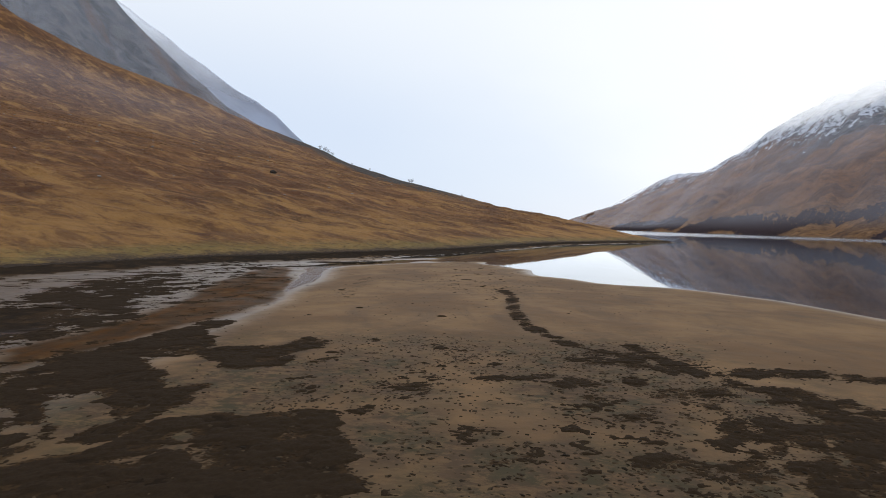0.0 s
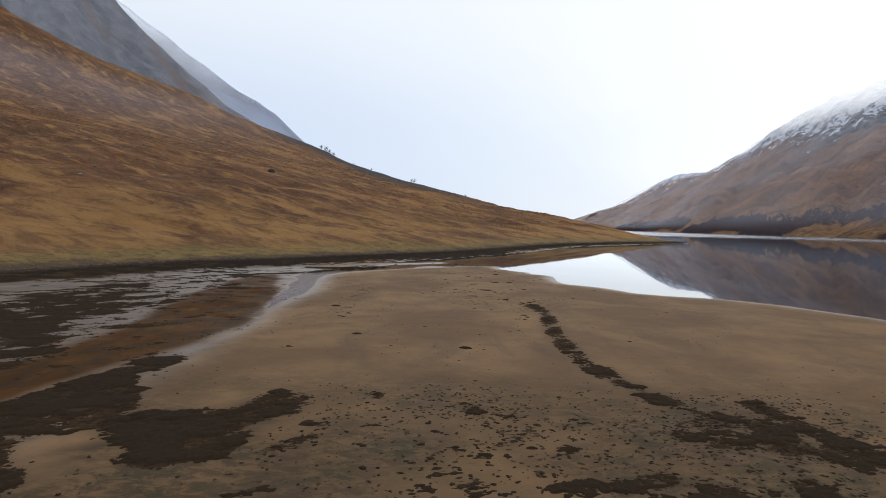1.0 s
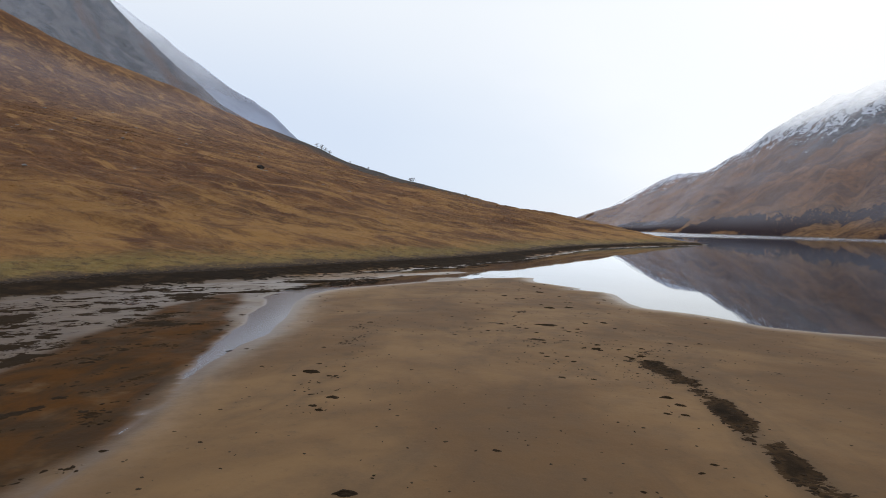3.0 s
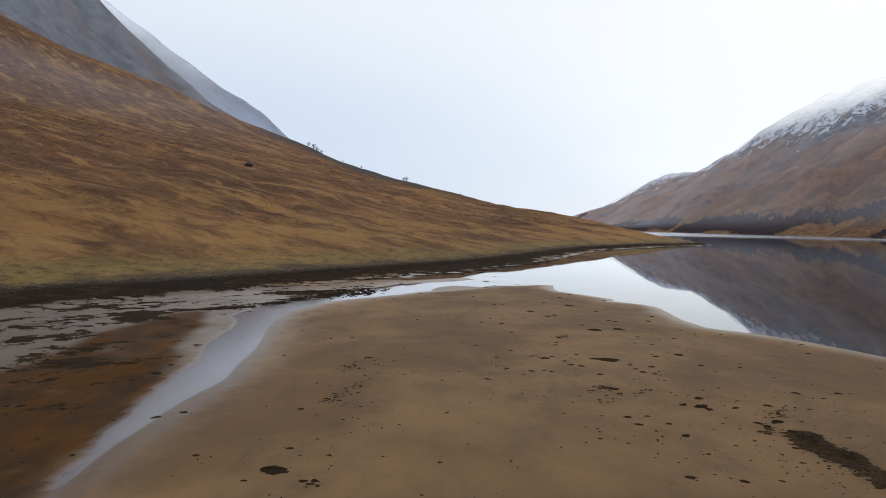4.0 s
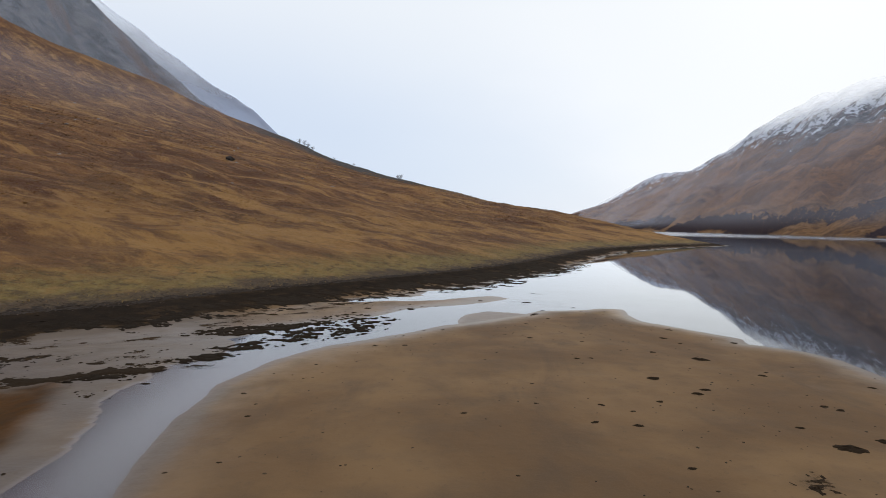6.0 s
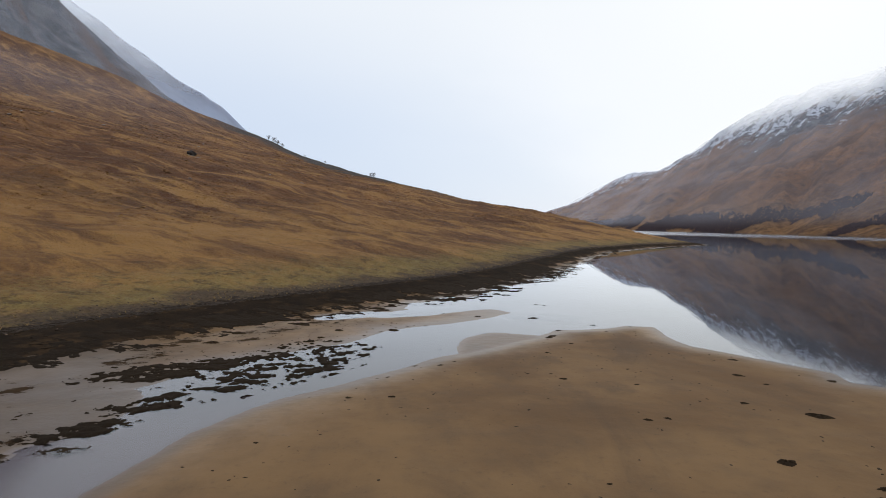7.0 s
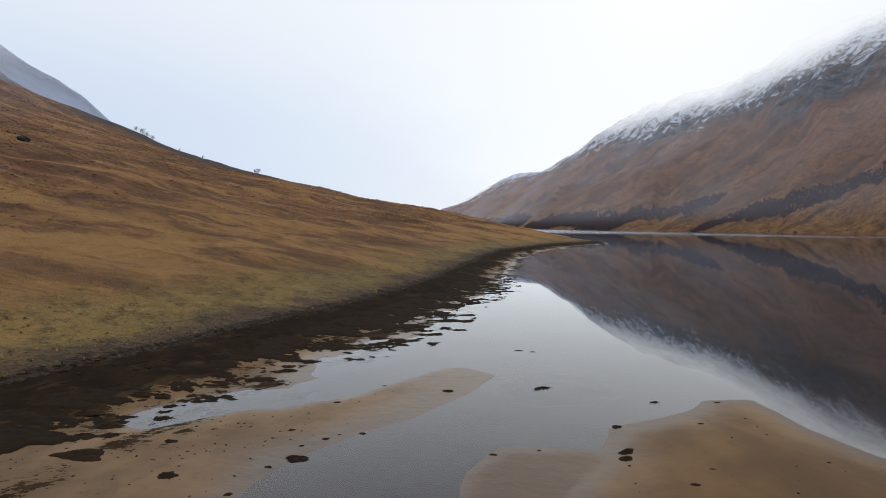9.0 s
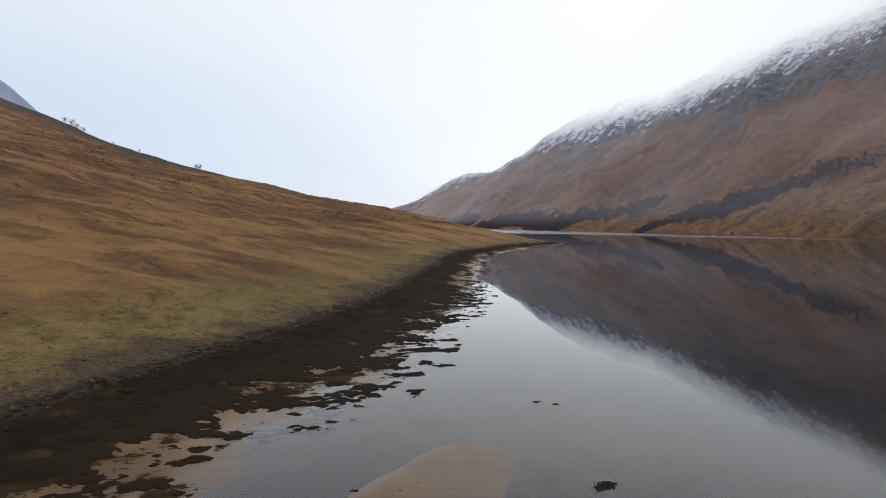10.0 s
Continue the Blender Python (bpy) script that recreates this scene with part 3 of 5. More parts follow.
ISLANDS = [[(-9.2, 17.2), (-7.6, 17.7), (-6.2, 15.2), (-6.5, 13.2)], [(-4.4, 13.8), (-4.3, 15.0), (-2.6, 12.7), (-3.0, 12.2)], [(-9.7, 16.0), (-8.9, 16.3), (-7.0, 13.7), (-7.3, 12.8)], [(-8.6, 21.9), (-7.9, 20.6), (-6.4, 19.6), (-6.3, 18.9), (-8.5, 20.4)]]
# looser beds: centre, half axes, turn in degrees, strength
BEDS = [(5.6, 15.0, 3.0, 4.0, 0, 0.34), (-13, 15, 3.5, 5, 0, 0.8), (-17.5, 31, 3.0, 4.5, 10, 0.8),
        (-14.6, 59.6, 2.6, 0.45, 12, 0.9), (-20.0, 38, 4.0, 7.0, 10, 0.74), (-17, 27, 4.0, 8.0, 10, 0.80), (-22, 46, 2.5, 4.0, 10, 0.62), (-20.5, 58.4, 2.2, 0.5, 10, 0.8)]
# weed mats along the channel: centre, half axes, turn, strength
MATS = [(-13.0, 66.0, 1.6, 0.9, 20, 1.0), (-11.6, 67.1, 1.4, 0.75, 35, 1.0), (-10.4, 68.3, 1.0, 0.55, 40, 0.95), (-12.6, 61.5, 1.0, 0.42, 40, 0.95), (-11.8, 63.5, 1.3, 0.6, 55, 0.66),
        (-9.1, 67.2, 1.9, 1.2, 45, 0.66), (-8.0, 69.4, 1.4, 0.7, 45, 0.53), (-10.4, 65.4, 1.9, 1.1, 45, 0.66), (-14.2, 58.9, 1.0, 0.35, 15, 0.9), (-9.4, 70.0, 1.2, 0.5, 40, 0.53)]
TRAILS = [([(4.7, 41.8), (4.9, 38), (4.5, 34.5), (4.4, 30), (4.5, 28.2), (5.0, 26.0)], 0.44, 0.80), ([(5.0, 26.0), (5.5, 24.2), (6.2, 23.4), (6.7, 22.8), (7.4, 21.9), (7.9, 20.4)], 0.42, 0.66), ([(7.9, 24.1), (8.1, 23.0), (8.2, 21.6), (8.7, 20.6), (9.4, 19.6)], 0.46, 0.66), ([(9.0, 20.2), (12, 20.8), (14.5, 20.2), (20, 20.4)], 0.55, 0.70),
          ([(-5.3, 35.5), (-5.2, 39), (-5.6, 44), (-5.7, 48.4)], 0.40, 0.17), ([(1.4, 44.5), (3.3, 43.9), (5.0, 42.6), (7.5, 40.2)], 0.9, 0.10), ([(-1.8, 47), (0.5, 49.5), (1.6, 53)], 0.5, 0.22)]


def weed_share(x, y, s):
    """How thick the weed lies, 0 to 1."""
    w = np.zeros(np.shape(x))
    wx, wy = x + 1.1 * fbm(x * 0.5, y * 0.5, 63, 4) + 0.25 * fbm(x * 2.2, y * 2.2, 64, 2), y + 1.3 * fbm(x * 0.5 + 40, y * 0.5, 65, 4)
    for cx, cy, a, b, turn, k in BEDS:
        c, d = math.cos(radians(turn)), math.sin(radians(turn))
        u, v = ((wx - cx) * c + (wy - cy) * d) / a, (-(wx - cx) * d + (wy - cy) * c) / b
        r = np.sqrt(u * u + v * v)
        w = np.maximum(w, k * smooth(1.35, 0.65, r))
    for poly, k in THICK:
        w = np.maximum(w, k * smooth(-0.35, 0.35, area_distance(wx * 0.4 + x * 0.6, wy * 0.4 + y * 0.6, poly)))
    for poly in ISLANDS:
        w = w * (1 - 0.72 * smooth(-0.15, 0.45, area_distance(wx * 0.35 + x * 0.65, wy * 0.35 + y * 0.65, poly)))
    for pts, wide, k in TRAILS:
        d, _ = line_distance(x, y, pts)
        w = np.maximum(w, k * smooth(wide * 1.6, wide * 0.3, d))
    band = smooth(-3.3, -1.9, s) * smooth(1.0, -0.3, s)
    w = np.maximum(w, np.maximum(1.12 * band, (0.30 + 0.15 * smooth(73, 81, y)) * smooth(-6.6, -5.0, s) * smooth(0.0, -2.0, s)))
    w = np.maximum(w, 0.19 * smooth(26, 20, y) * smooth(11, 8, x) * smooth(-4.5, -3.0, x))
    m = area_distance(x, y, MUD)
    w = np.maximum(w, (0.36 - 0.14 * smooth(50, 57, y)) * smooth(-0.5, 2.0, m))
    w = w * (1 - 0.5 * smooth(-0.5, 0.7, area_distance(x, y, PEAT)))
    along, across = x * 0.67 + y * 0.74, -x * 0.74 + y * 0.67
    tear = fbm(along * 0.75, across * 1.5, 61, 4) + 0.45 * fbm(x * 2.4, y * 2.4, 66, 3)
    return np.clip(np.where(w > 0.02, w + 0.42 * tear, 0), 0, 1)


def spread(lo, hi, fine_lo, fine_hi, step, growth):
    """Coordinates that are close together between fine_lo and fine_hi and widen beyond."""
    mid = list(np.arange(fine_lo, fine_hi + step, step))
    for end, sign in ((lo, -1), (hi, 1)):
        v, d = (mid[0] if sign < 0 else mid[-1]), step
        while (v - end) * sign < 0:
            d *= 1 + growth
            v += sign * d
            mid.insert(0, v) if sign < 0 else mid.append(v)
    return np.array(mid)


def build_ground():
    xs = spread(-700, 5200, -24, 22, 0.17, 0.030)
    ys = spread(-700, 5200, 9, 92, 0.17, 0.026)
    x, y = np.meshgrid(xs, ys, indexing="ij")
    z, s, past, mud = land(x, y)
    co = np.stack([x, y, z], -1).reshape(-1, 3)
    f = grid_faces(len(xs), len(ys))
    sv = s.ravel()
    # depth mask for that painted darkening of the bed
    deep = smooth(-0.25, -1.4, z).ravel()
    peat = smooth(-0.45, 0.45, area_distance(x, y, PEAT) + 0.30 * fbm(x * 0.9, y * 0.5, 41, 4))
    peat = np.maximum(peat, 0.4 * smooth(-0.1, 0.3, area_distance(x, y, LOBE)) * smooth(0.01, 0.004, z)).ravel()
    silt = (smooth(0.012, -0.015, z) * np.maximum(smooth(-8.2, -9.2, x) * smooth(68, 62, y), 0.2 * smooth(-0.45, -0.1, z) * smooth(85, 76, y))).ravel()
    weed = weed_share(x, y, s).ravel()
    film = (smooth(30, 20, y) * smooth(15, 9, x) * smooth(-0.5, 0.4, 0.35 + fbm(x * 0.4, y * 0.4, 47, 4))).ravel()
    above = sv[f].mean(1) > 0
    for name, pick, mat, extra in (
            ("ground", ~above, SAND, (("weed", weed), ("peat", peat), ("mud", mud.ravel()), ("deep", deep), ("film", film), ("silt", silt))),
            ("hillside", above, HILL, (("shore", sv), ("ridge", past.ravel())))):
        ff = f[pick]
        used, back = np.unique(ff.ravel(), return_inverse=True)
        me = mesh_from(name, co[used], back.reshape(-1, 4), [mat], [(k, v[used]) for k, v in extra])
        ob = new(name, me)
        if name == "ground":
            tagged(ob, "wet tidal sand and mud flats with dark weed", "ground", kind="structure")
        else:
            tagged(ob, "long slope of rust-brown bracken and straw-coloured grass", "hillside", kind="structure")


def build_water():
    xs = spread(-700, 5200, -25, 20, 0.4, 0.12)
    ys = spread(-700, 5200, 35, 90, 0.4, 0.12)
    x, y = np.meshgrid(xs, ys, indexing="ij")
    clear = 0.4 * smooth(-0.40, -0.06, land(x, y)[0]) * smooth(92, 78, y)
    me = mesh_from("water", np.stack([x, y, 0 * x], -1).reshape(-1, 3), grid_faces(len(xs), len(ys)), [WATER], [("clear", clear.ravel())])
    tagged(new("water", me), "still loch water mirroring sky and mountains", "water", kind="structure")


build_ground()
build_water()


# ---------------------------------------------------------------- mountains
FACES = {}                           # places on the mountain faces, for the woods


def mountain(name, label, ridge, foot, mat, nu, nv, rough, back=0.8, seed=0, haze=(0.1, 0.8, 100, 500), mist=HAZE):
    """A range along a crest line; its face falls to the foot line, its back falls away behind. A pale see-through sheet
    before the face stands in for haze; haze sets how thick it is low down and at the top.
    """
    ridge, foot = np.array(ridge, float), np.array(foot, float)
    t = np.linspace(0, len(ridge) - 1, nu)
    k = np.minimum(t.astype(int), len(ridge) - 2)
    f = (t - k)[:, None]
    top = ridge[k] * (1 - f) + ridge[k + 1] * f
    low = foot[k] * (1 - f) + foot[k + 1] * f
    v = np.linspace(-0.5, 1, nv)[None, :]
    a = np.clip(v, 0, 1)
    x = top[:, :1] + (low[:, :1] - top[:, :1]) * v
    y = top[:, 1:2] + (low[:, 1:2] - top[:, 1:2]) * v
    fall = (1 - a) ** 1.12 * (1 - 0.10 * np.sin(a * math.pi))
    run = np.cumsum(np.hypot(*np.diff(top[:, :2], axis=0, prepend=top[:1, :2]).T))
    zt = top[:, 2:3] + (0.022 * np.minimum(top[:, 2], 500) * fbm(run * 0.011, 0 * run, seed + 3, 5))[:, None]
    z = zt * fall - 4 * a
    span = np.hypot(low[:, 0] - top[:, 0], low[:, 1] - top[:, 1])[:, None]
    z = z + np.minimum(v, 0) * span * back
    plain = z.copy()
    weight = np.sin(np.clip(a, 0, 1) * math.pi) ** 0.7 * smooth(0.0, 0.06, a)
    along = np.cumsum(np.hypot(*np.diff(top[:, :2], axis=0, prepend=top[:1, :2]).T))[:, None]
    gully = fbm(along * 0.0075 + 0.6 * a, a * 1.2 + 0 * along, seed, 5)
    crag = fbm(x * 0.016, y * 0.016, seed + 9, 6)
    z = z + rough * weight * (0.65 * gully + 0.5 * crag) * np.minimum(zt / 250, 1.2)
    me = mesh_from(name, np.stack([x, y, z], -1).reshape(-1, 3), grid_faces(nu, nv)[:, ::-1], [mat])
    tagged(new(name, me), label, "mountain", kind="structure")
    FACES[name] = (x, y, z, a + 0 * x)
    # the haze sheet, made thicker up the loch as distance would pale the face
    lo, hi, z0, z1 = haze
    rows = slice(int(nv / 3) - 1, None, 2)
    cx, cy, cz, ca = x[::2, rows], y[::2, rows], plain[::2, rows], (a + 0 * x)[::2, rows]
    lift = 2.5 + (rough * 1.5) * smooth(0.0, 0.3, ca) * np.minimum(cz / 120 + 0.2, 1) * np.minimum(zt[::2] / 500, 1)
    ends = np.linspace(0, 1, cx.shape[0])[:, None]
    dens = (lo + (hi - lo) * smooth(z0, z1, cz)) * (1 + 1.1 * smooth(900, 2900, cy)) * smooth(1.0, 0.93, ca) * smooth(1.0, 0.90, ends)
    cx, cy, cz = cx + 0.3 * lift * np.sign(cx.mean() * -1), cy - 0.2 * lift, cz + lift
    me = mesh_from("haze_sheet", np.stack([cx, cy, cz], -1).reshape(-1, 3), grid_faces(*cx.shape), [mist], [("thickness", dens.ravel())])
    tagged(new("haze_sheet", me), "pale sheet standing in for haze before the mountain", "cloud", kind="stuff")


mountain("mountain_east", "brown mountainside over the loch with snow on top",
         [(1750, -1500, 600), (1780, -300, 680), (1770, 700, 720), (1750, 1370, 712), (1700, 1750, 680), (1650, 1980, 596), (1600, 2504, 598), (1550, 2680, 550),
          (1480, 2911, 446), (1400, 3262, 338), (1350, 3510, 350), (1300, 3679, 320), (1200, 4144, 197), (980, 4680, 88), (900, 4900, 50)],
         [(800, -1500), (830, -300), (880, 300), (900, 760), (880, 1000), (850, 1250), (830, 1600), (800, 1800), (790, 2100), (780, 2500), (770, 2900), (760, 3200), (740, 3700), (700, 4300), (650, 4600)],
         FELL, 420, 150, 46, seed=50, haze=(0.095, 0.03, 500, 680), mist=EAST_HAZE)
mountain("mountain_near", "grey crag fading into low cloud",
         [(-900, 300, 620), (-700, 560, 500), (-529, 728, 372), (-460, 774, 293), (-428, 792, 255), (-383, 815, 209), (-334, 836, 167), (-263, 860, 126), (-200, 880, 66), (-170, 890, 5)],
         [(-300, 100), (-300, 300), (-280, 420), (-250, 500), (-230, 540), (-200, 580), (-160, 620), (-130, 660), (-120, 720), (-110, 800)],
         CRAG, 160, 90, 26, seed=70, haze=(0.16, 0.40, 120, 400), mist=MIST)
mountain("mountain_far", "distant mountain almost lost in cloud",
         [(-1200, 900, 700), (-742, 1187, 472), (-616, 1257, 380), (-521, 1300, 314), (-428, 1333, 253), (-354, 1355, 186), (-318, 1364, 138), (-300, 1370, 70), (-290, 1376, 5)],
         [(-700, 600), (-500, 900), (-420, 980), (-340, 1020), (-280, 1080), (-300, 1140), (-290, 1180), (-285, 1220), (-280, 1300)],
         HAZED, 140, 80, 24, seed=90, haze=(0.45, 0.15, 140, 400))


def build_hill_mist():
    """A pale see-through sheet that stands in for thin mist over the upper slope of the near hill."""
    x, y = np.meshgrid(np.arange(-430, -60, 9.0), np.arange(150, 500, 9.0), indexing="ij")
    z, s, past, mud = land(x, y)
    dens = 0.26 * smooth(15, 140, z) * smooth(-22, -85, past) * smooth(155, 360, y) * smooth(-60, -190, x)
    lift = 0.4 + 10 * smooth(20, 100, z)
    me = mesh_from("haze_sheet", np.stack([x, y - lift, z + lift], -1).reshape(-1, 3), grid_faces(*x.shape), [MIST], [("thickness", dens.ravel())])
    tagged(new("haze_sheet", me), "thin mist drifting over the upper hillside", "cloud", kind="stuff")


build_hill_mist()


# ---------------------------------------------------------------- seaweed
def height_at(x, y):
    return land(np.asarray(x, float), np.asarray(y, float))


def heaps(x, y, z, size, seg=7, flat=0.35, seed=1):
    """Many small ragged heaps, joined: vertices and triangles."""
    rng = np.random.default_rng(seed)
    n = len(x)
    ang = np.arange(seg) / seg * 2 * math.pi
    turn = rng.uniform(0, 6.28, n)[:, None]
    stretch = rng.uniform(0.40, 0.9, n)[:, None]
    parts = []
    for r, h in ((1.0, -0.15), (0.62, 0.55)):
        rad = size[:, None] * r * rng.uniform(0.40, 1.45, (n, seg))
        u, v = np.cos(ang)[None] * rad, np.sin(ang)[None] * rad * stretch
        px = x[:, None] + u * np.cos(turn) - v * np.sin(turn)
        py = y[:, None] + u * np.sin(turn) + v * np.cos(turn)
        pz = z[:, None] + size[:, None] * flat * h * rng.uniform(0.6, 1.4, (n, seg))
        parts.append(np.stack([px, py, pz], -1))
    top = np.stack([x, y, z + size * flat * rng.uniform(0.5, 1.0, n)], -1)[:, None]
    verts = np.concatenate(parts + [top], 1)
    k = np.arange(seg)
    nx = (k + 1) % seg
    tri = np.concatenate([np.stack([k, nx, seg + k], 1), np.stack([nx, seg + nx, seg + k], 1), np.stack([seg + k, seg + nx, 0 * k + 2 * seg], 1)])
    faces = (np.arange(n) * (2 * seg + 1))[:, None, None] + tri[None]
    return verts.reshape(-1, 3), faces.reshape(-1, 3)


def scatter(x0, x1, y0, y1, step, seed):
    rng = np.random.default_rng(seed)
    x, y = np.meshgrid(np.arange(x0, x1, step), np.arange(y0, y1, step), indexing="ij")
    x, y = x.ravel(), y.ravel()
    return x + rng.uniform(-0.5, 0.5, len(x)) * step, y + rng.uniform(-0.5, 0.5, len(x)) * step, rng


def build_weed_beds():
    for name, label, box, step, big, lowest in (
            ("seaweed_bed", "dark brown seaweed lying thick on the flats", (-24, 20, 8, 76), 0.13, 0.062, -0.12),
            ("seaweed_band", "band of dark bladder seaweed along the shore", (-26, 30, 52, 145), 0.19, 0.10, -0.10),
            ("seaweed_band", "band of dark seaweed along the far shore", (10, 100, 145, 262), 0.55, 0.30, -0.06)):
        x, y, rng = scatter(*box, step, len(label))
        z, s, past, mud = height_at(x, y)
        w = weed_share(x, y, s)
        on_band = s > -7.0
        keep = (on_band if name == "seaweed_band" else ~on_band) & (s < 0.6) & (z > lowest)
        keep &= (w + rng.uniform(-0.22, 0.22, len(x))) > 0.50
        keep &= (w < 0.86) | (rng.uniform(0, 1, len(x)) < 0.10)
        keep &= (s > -1.8) | (y < 62) | (y > 104) | (name == "seaweed_bed")
        x, y, z = x[keep], y[keep], np.maximum(z[keep], 0.004)
        size = big * rng.uniform(0.6, 1.6, len(x))
        v, f = heaps(x, y, z, size, 6, 0.085, 5)
        tagged(new(name, mesh_from(name, v, f, [WEED if name == "seaweed_band" else LOW_WEED])), label, "seaweed", kind="stuff")


build_weed_beds()


def lay_mat(label, x, y, m, v, mat):
    """A sheet of torn weed over the grid x, y wherever v is above nought, a few centimetres thick."""
    ground = np.maximum(height_at(x, y)[0], 0.0)
    z = ground + np.clip(0.11 * v, -0.03, 0.035) + 0.012 * fbm(x * 9, y * 9, 163, 2) * (v > 0)
    near = np.zeros(x.shape, bool)
    near[:-1, :-1] = (v[:-1, :-1] > 0) | (v[1:, :-1] > 0) | (v[:-1, 1:] > 0) | (v[1:, 1:] > 0)
    near &= m > 0.03
    f = grid_faces(*x.shape)[near[:-1, :-1].ravel()]
    used, f = np.unique(f, return_inverse=True)
    co = np.stack([x, y, z], -1).reshape(-1, 3)[used]
    tagged(new("seaweed_mat", mesh_from("seaweed_mat", co, f.reshape(-1, 4), [mat])), label, "seaweed", kind="stuff")


def build_weed_mats():
    """Torn mats of bladder weed that lie in the channel, half afloat, and along the foot of the shore."""
    x, y = np.meshgrid(np.arange(-15.8, -3.5, 0.04), np.arange(57.5, 75.0, 0.04), indexing="ij")
    m = np.zeros(x.shape)
    for cx, cy, a, b, turn, k in MATS:
        c, d = math.cos(radians(turn)), math.sin(radians(turn))
        u, v = ((x - cx) * c + (y - cy) * d) / a, (-(x - cx) * d + (y - cy) * c) / b
        m = np.maximum(m, k * smooth(1.5, 0.4, np.sqrt(u * u + v * v)))
    along, across = x * 0.93 + y * 0.37, -x * 0.37 + y * 0.93
    v = 0.95 * m - 0.58 + 0.22 * fbm(along * 0.9, across * 1.4, 161, 3) + 0.74 * fbm(along * 2.2, across * 3.8, 164, 4) + 0.50 * fbm(x * 7, y * 7, 162, 3)
    lay_mat("torn dark mats of seaweed lying in the shallow channel", x, y, m, v, WEED)
    # thick weed on the near sand and on the mud
    for label, box, step in (("thick torn mats of dark weed on the near sand", (-15, 14, 8, 30), 0.055), ("dark mats of weed lying on grey mud", (-23, -11, 30, 61), 0.075)):
        x, y = np.meshgrid(np.arange(box[0], box[1], step), np.arange(box[2], box[3], step), indexing="ij")
        share = weed_share(x, y, height_at(x, y)[1])
        v = 0.90 * share - 0.56 + 0.46 * fbm(x * 1.3, y * 2.6, 181, 5) + 0.22 * fbm(x * 6, y * 9, 182, 3)
        lay_mat(label, x, y, share, v, LOW_WEED)
    # u runs along the shore from its inner bend, w out from it
    u, w = np.meshgrid(np.arange(0, 62, 0.055), np.arange(1.6, 7.2, 0.055), indexing="ij")
    way = np.array(SHORE[4:13], float)
    run = np.concatenate([[0], np.cumsum(np.hypot(*np.diff(way, axis=0).T))])
    px, py = np.interp(u + 18, run, way[:, 0]), np.interp(u + 18, run, way[:, 1])
    tx, ty = np.interp(u + 20, run, way[:, 0]) - np.interp(u + 16, run, way[:, 0]), np.interp(u + 20, run, way[:, 1]) - np.interp(u + 16, run, way[:, 1])
    t = np.hypot(tx, ty)
    x, y = px + w * ty / t, py - w * tx / t
    shore = height_at(x, y)[1]
    lim = -3.4 - 2.6 * smooth(75, 84, y)
    m = smooth(lim - 1.1, lim + 1.1, shore) * smooth(-0.8, -1.6, shore)
    m = m * (0.58 + 0.42 * smooth(-4.6, -2.8, shore)) * (0.72 + 0.28 * smooth(80, 90, y) - 0.3 * smooth(74, 66, y))
    v = 1.15 * m - 0.70 + 0.42 * fbm(x * 0.55, y * 0.85, 171, 3) + 0.66 * fbm(x * 1.5, y * 2.3, 172, 4) + 0.25 * fbm(x * 7, y * 7, 173, 3)
    lay_mat("ragged dark mats of bladder weed along the water's edge", x, y, m, v, WEED)


build_weed_mats()

# where single clumps of weed lie, and how wide they are, from the near sand to the shallows
CLUMPS_A = [(-1.6, 28.9, 0.14), (-7.6, 29.0, 0.11), (-5.6, 29.7, 0.3), (0.7, 29.9, 0.56), (-2.0, 30.1, 0.18), (-3.6, 30.2, 0.11), (-4.0, 30.5, 0.09), (-1.9, 31.2, 0.11), (-7.7, 31.2, 0.1), (7.1, 31.9, 0.23), (-3.6, 32.2, 0.44), (1.3, 32.5, 0.15), (-7.2, 32.7, 0.11), (-6.0, 33.1, 0.11), (2.6, 33.3, 0.17), (3.0, 33.7, 0.2), (-8.6, 33.9, 0.22), (-1.0, 34.1, 0.21), (-6.9, 34.3, 0.15), (-5.0, 36.3, 0.3), (-7.3, 36.3, 0.14), (3.6, 36.5, 0.24), (-5.2, 36.6, 0.25), (3.2, 36.6, 0.24), (-4.9, 37.3, 0.39), (3.8, 37.3, 0.32), (3.7, 38.0, 0.37), (-5.2, 39.3, 0.19), (-5.4, 39.3, 0.19), (-6.4, 39.3, 0.14), (2.2, 39.6, 0.2), (10.8, 39.6, 0.23)]
CLUMPS_B = [(-6.0, 39.7, 0.61), (1.3, 39.7, 0.26), (2.9, 39.7, 0.16), (-3.1, 40.1, 0.14), (-7.7, 40.4, 0.18), (11.6, 40.4, 0.24), (-6.0, 40.7, 0.2), (0.2, 41.5, 0.14), (2.1, 41.8, 0.26), (0.3, 42.1, 0.1), (4.6, 42.2, 0.26), (1.3, 42.4, 0.24), (2.0, 42.5, 0.19), (4.2, 42.5, 0.26), (-9.6, 42.7, 0.26), (4.1, 42.7, 0.26), (4.6, 42.8, 0.39), (1.2, 42.9, 0.22), (1.7, 43.0, 0.17), (-9.1, 43.0, 0.23), (-6.4, 43.1, 0.22), (3.4, 43.6, 0.24), (4.1, 43.7, 0.22), (5.9, 43.7, 0.16), (3.3, 43.8, 0.45), (2.9, 43.9, 0.24), (5.0, 43.9, 0.25), (0.9, 44.2, 0.15), (3.5, 44.4, 0.3), (6.9, 44.7, 0.18), (1.6, 44.8, 0.19), (6.4, 45.1, 0.25)]
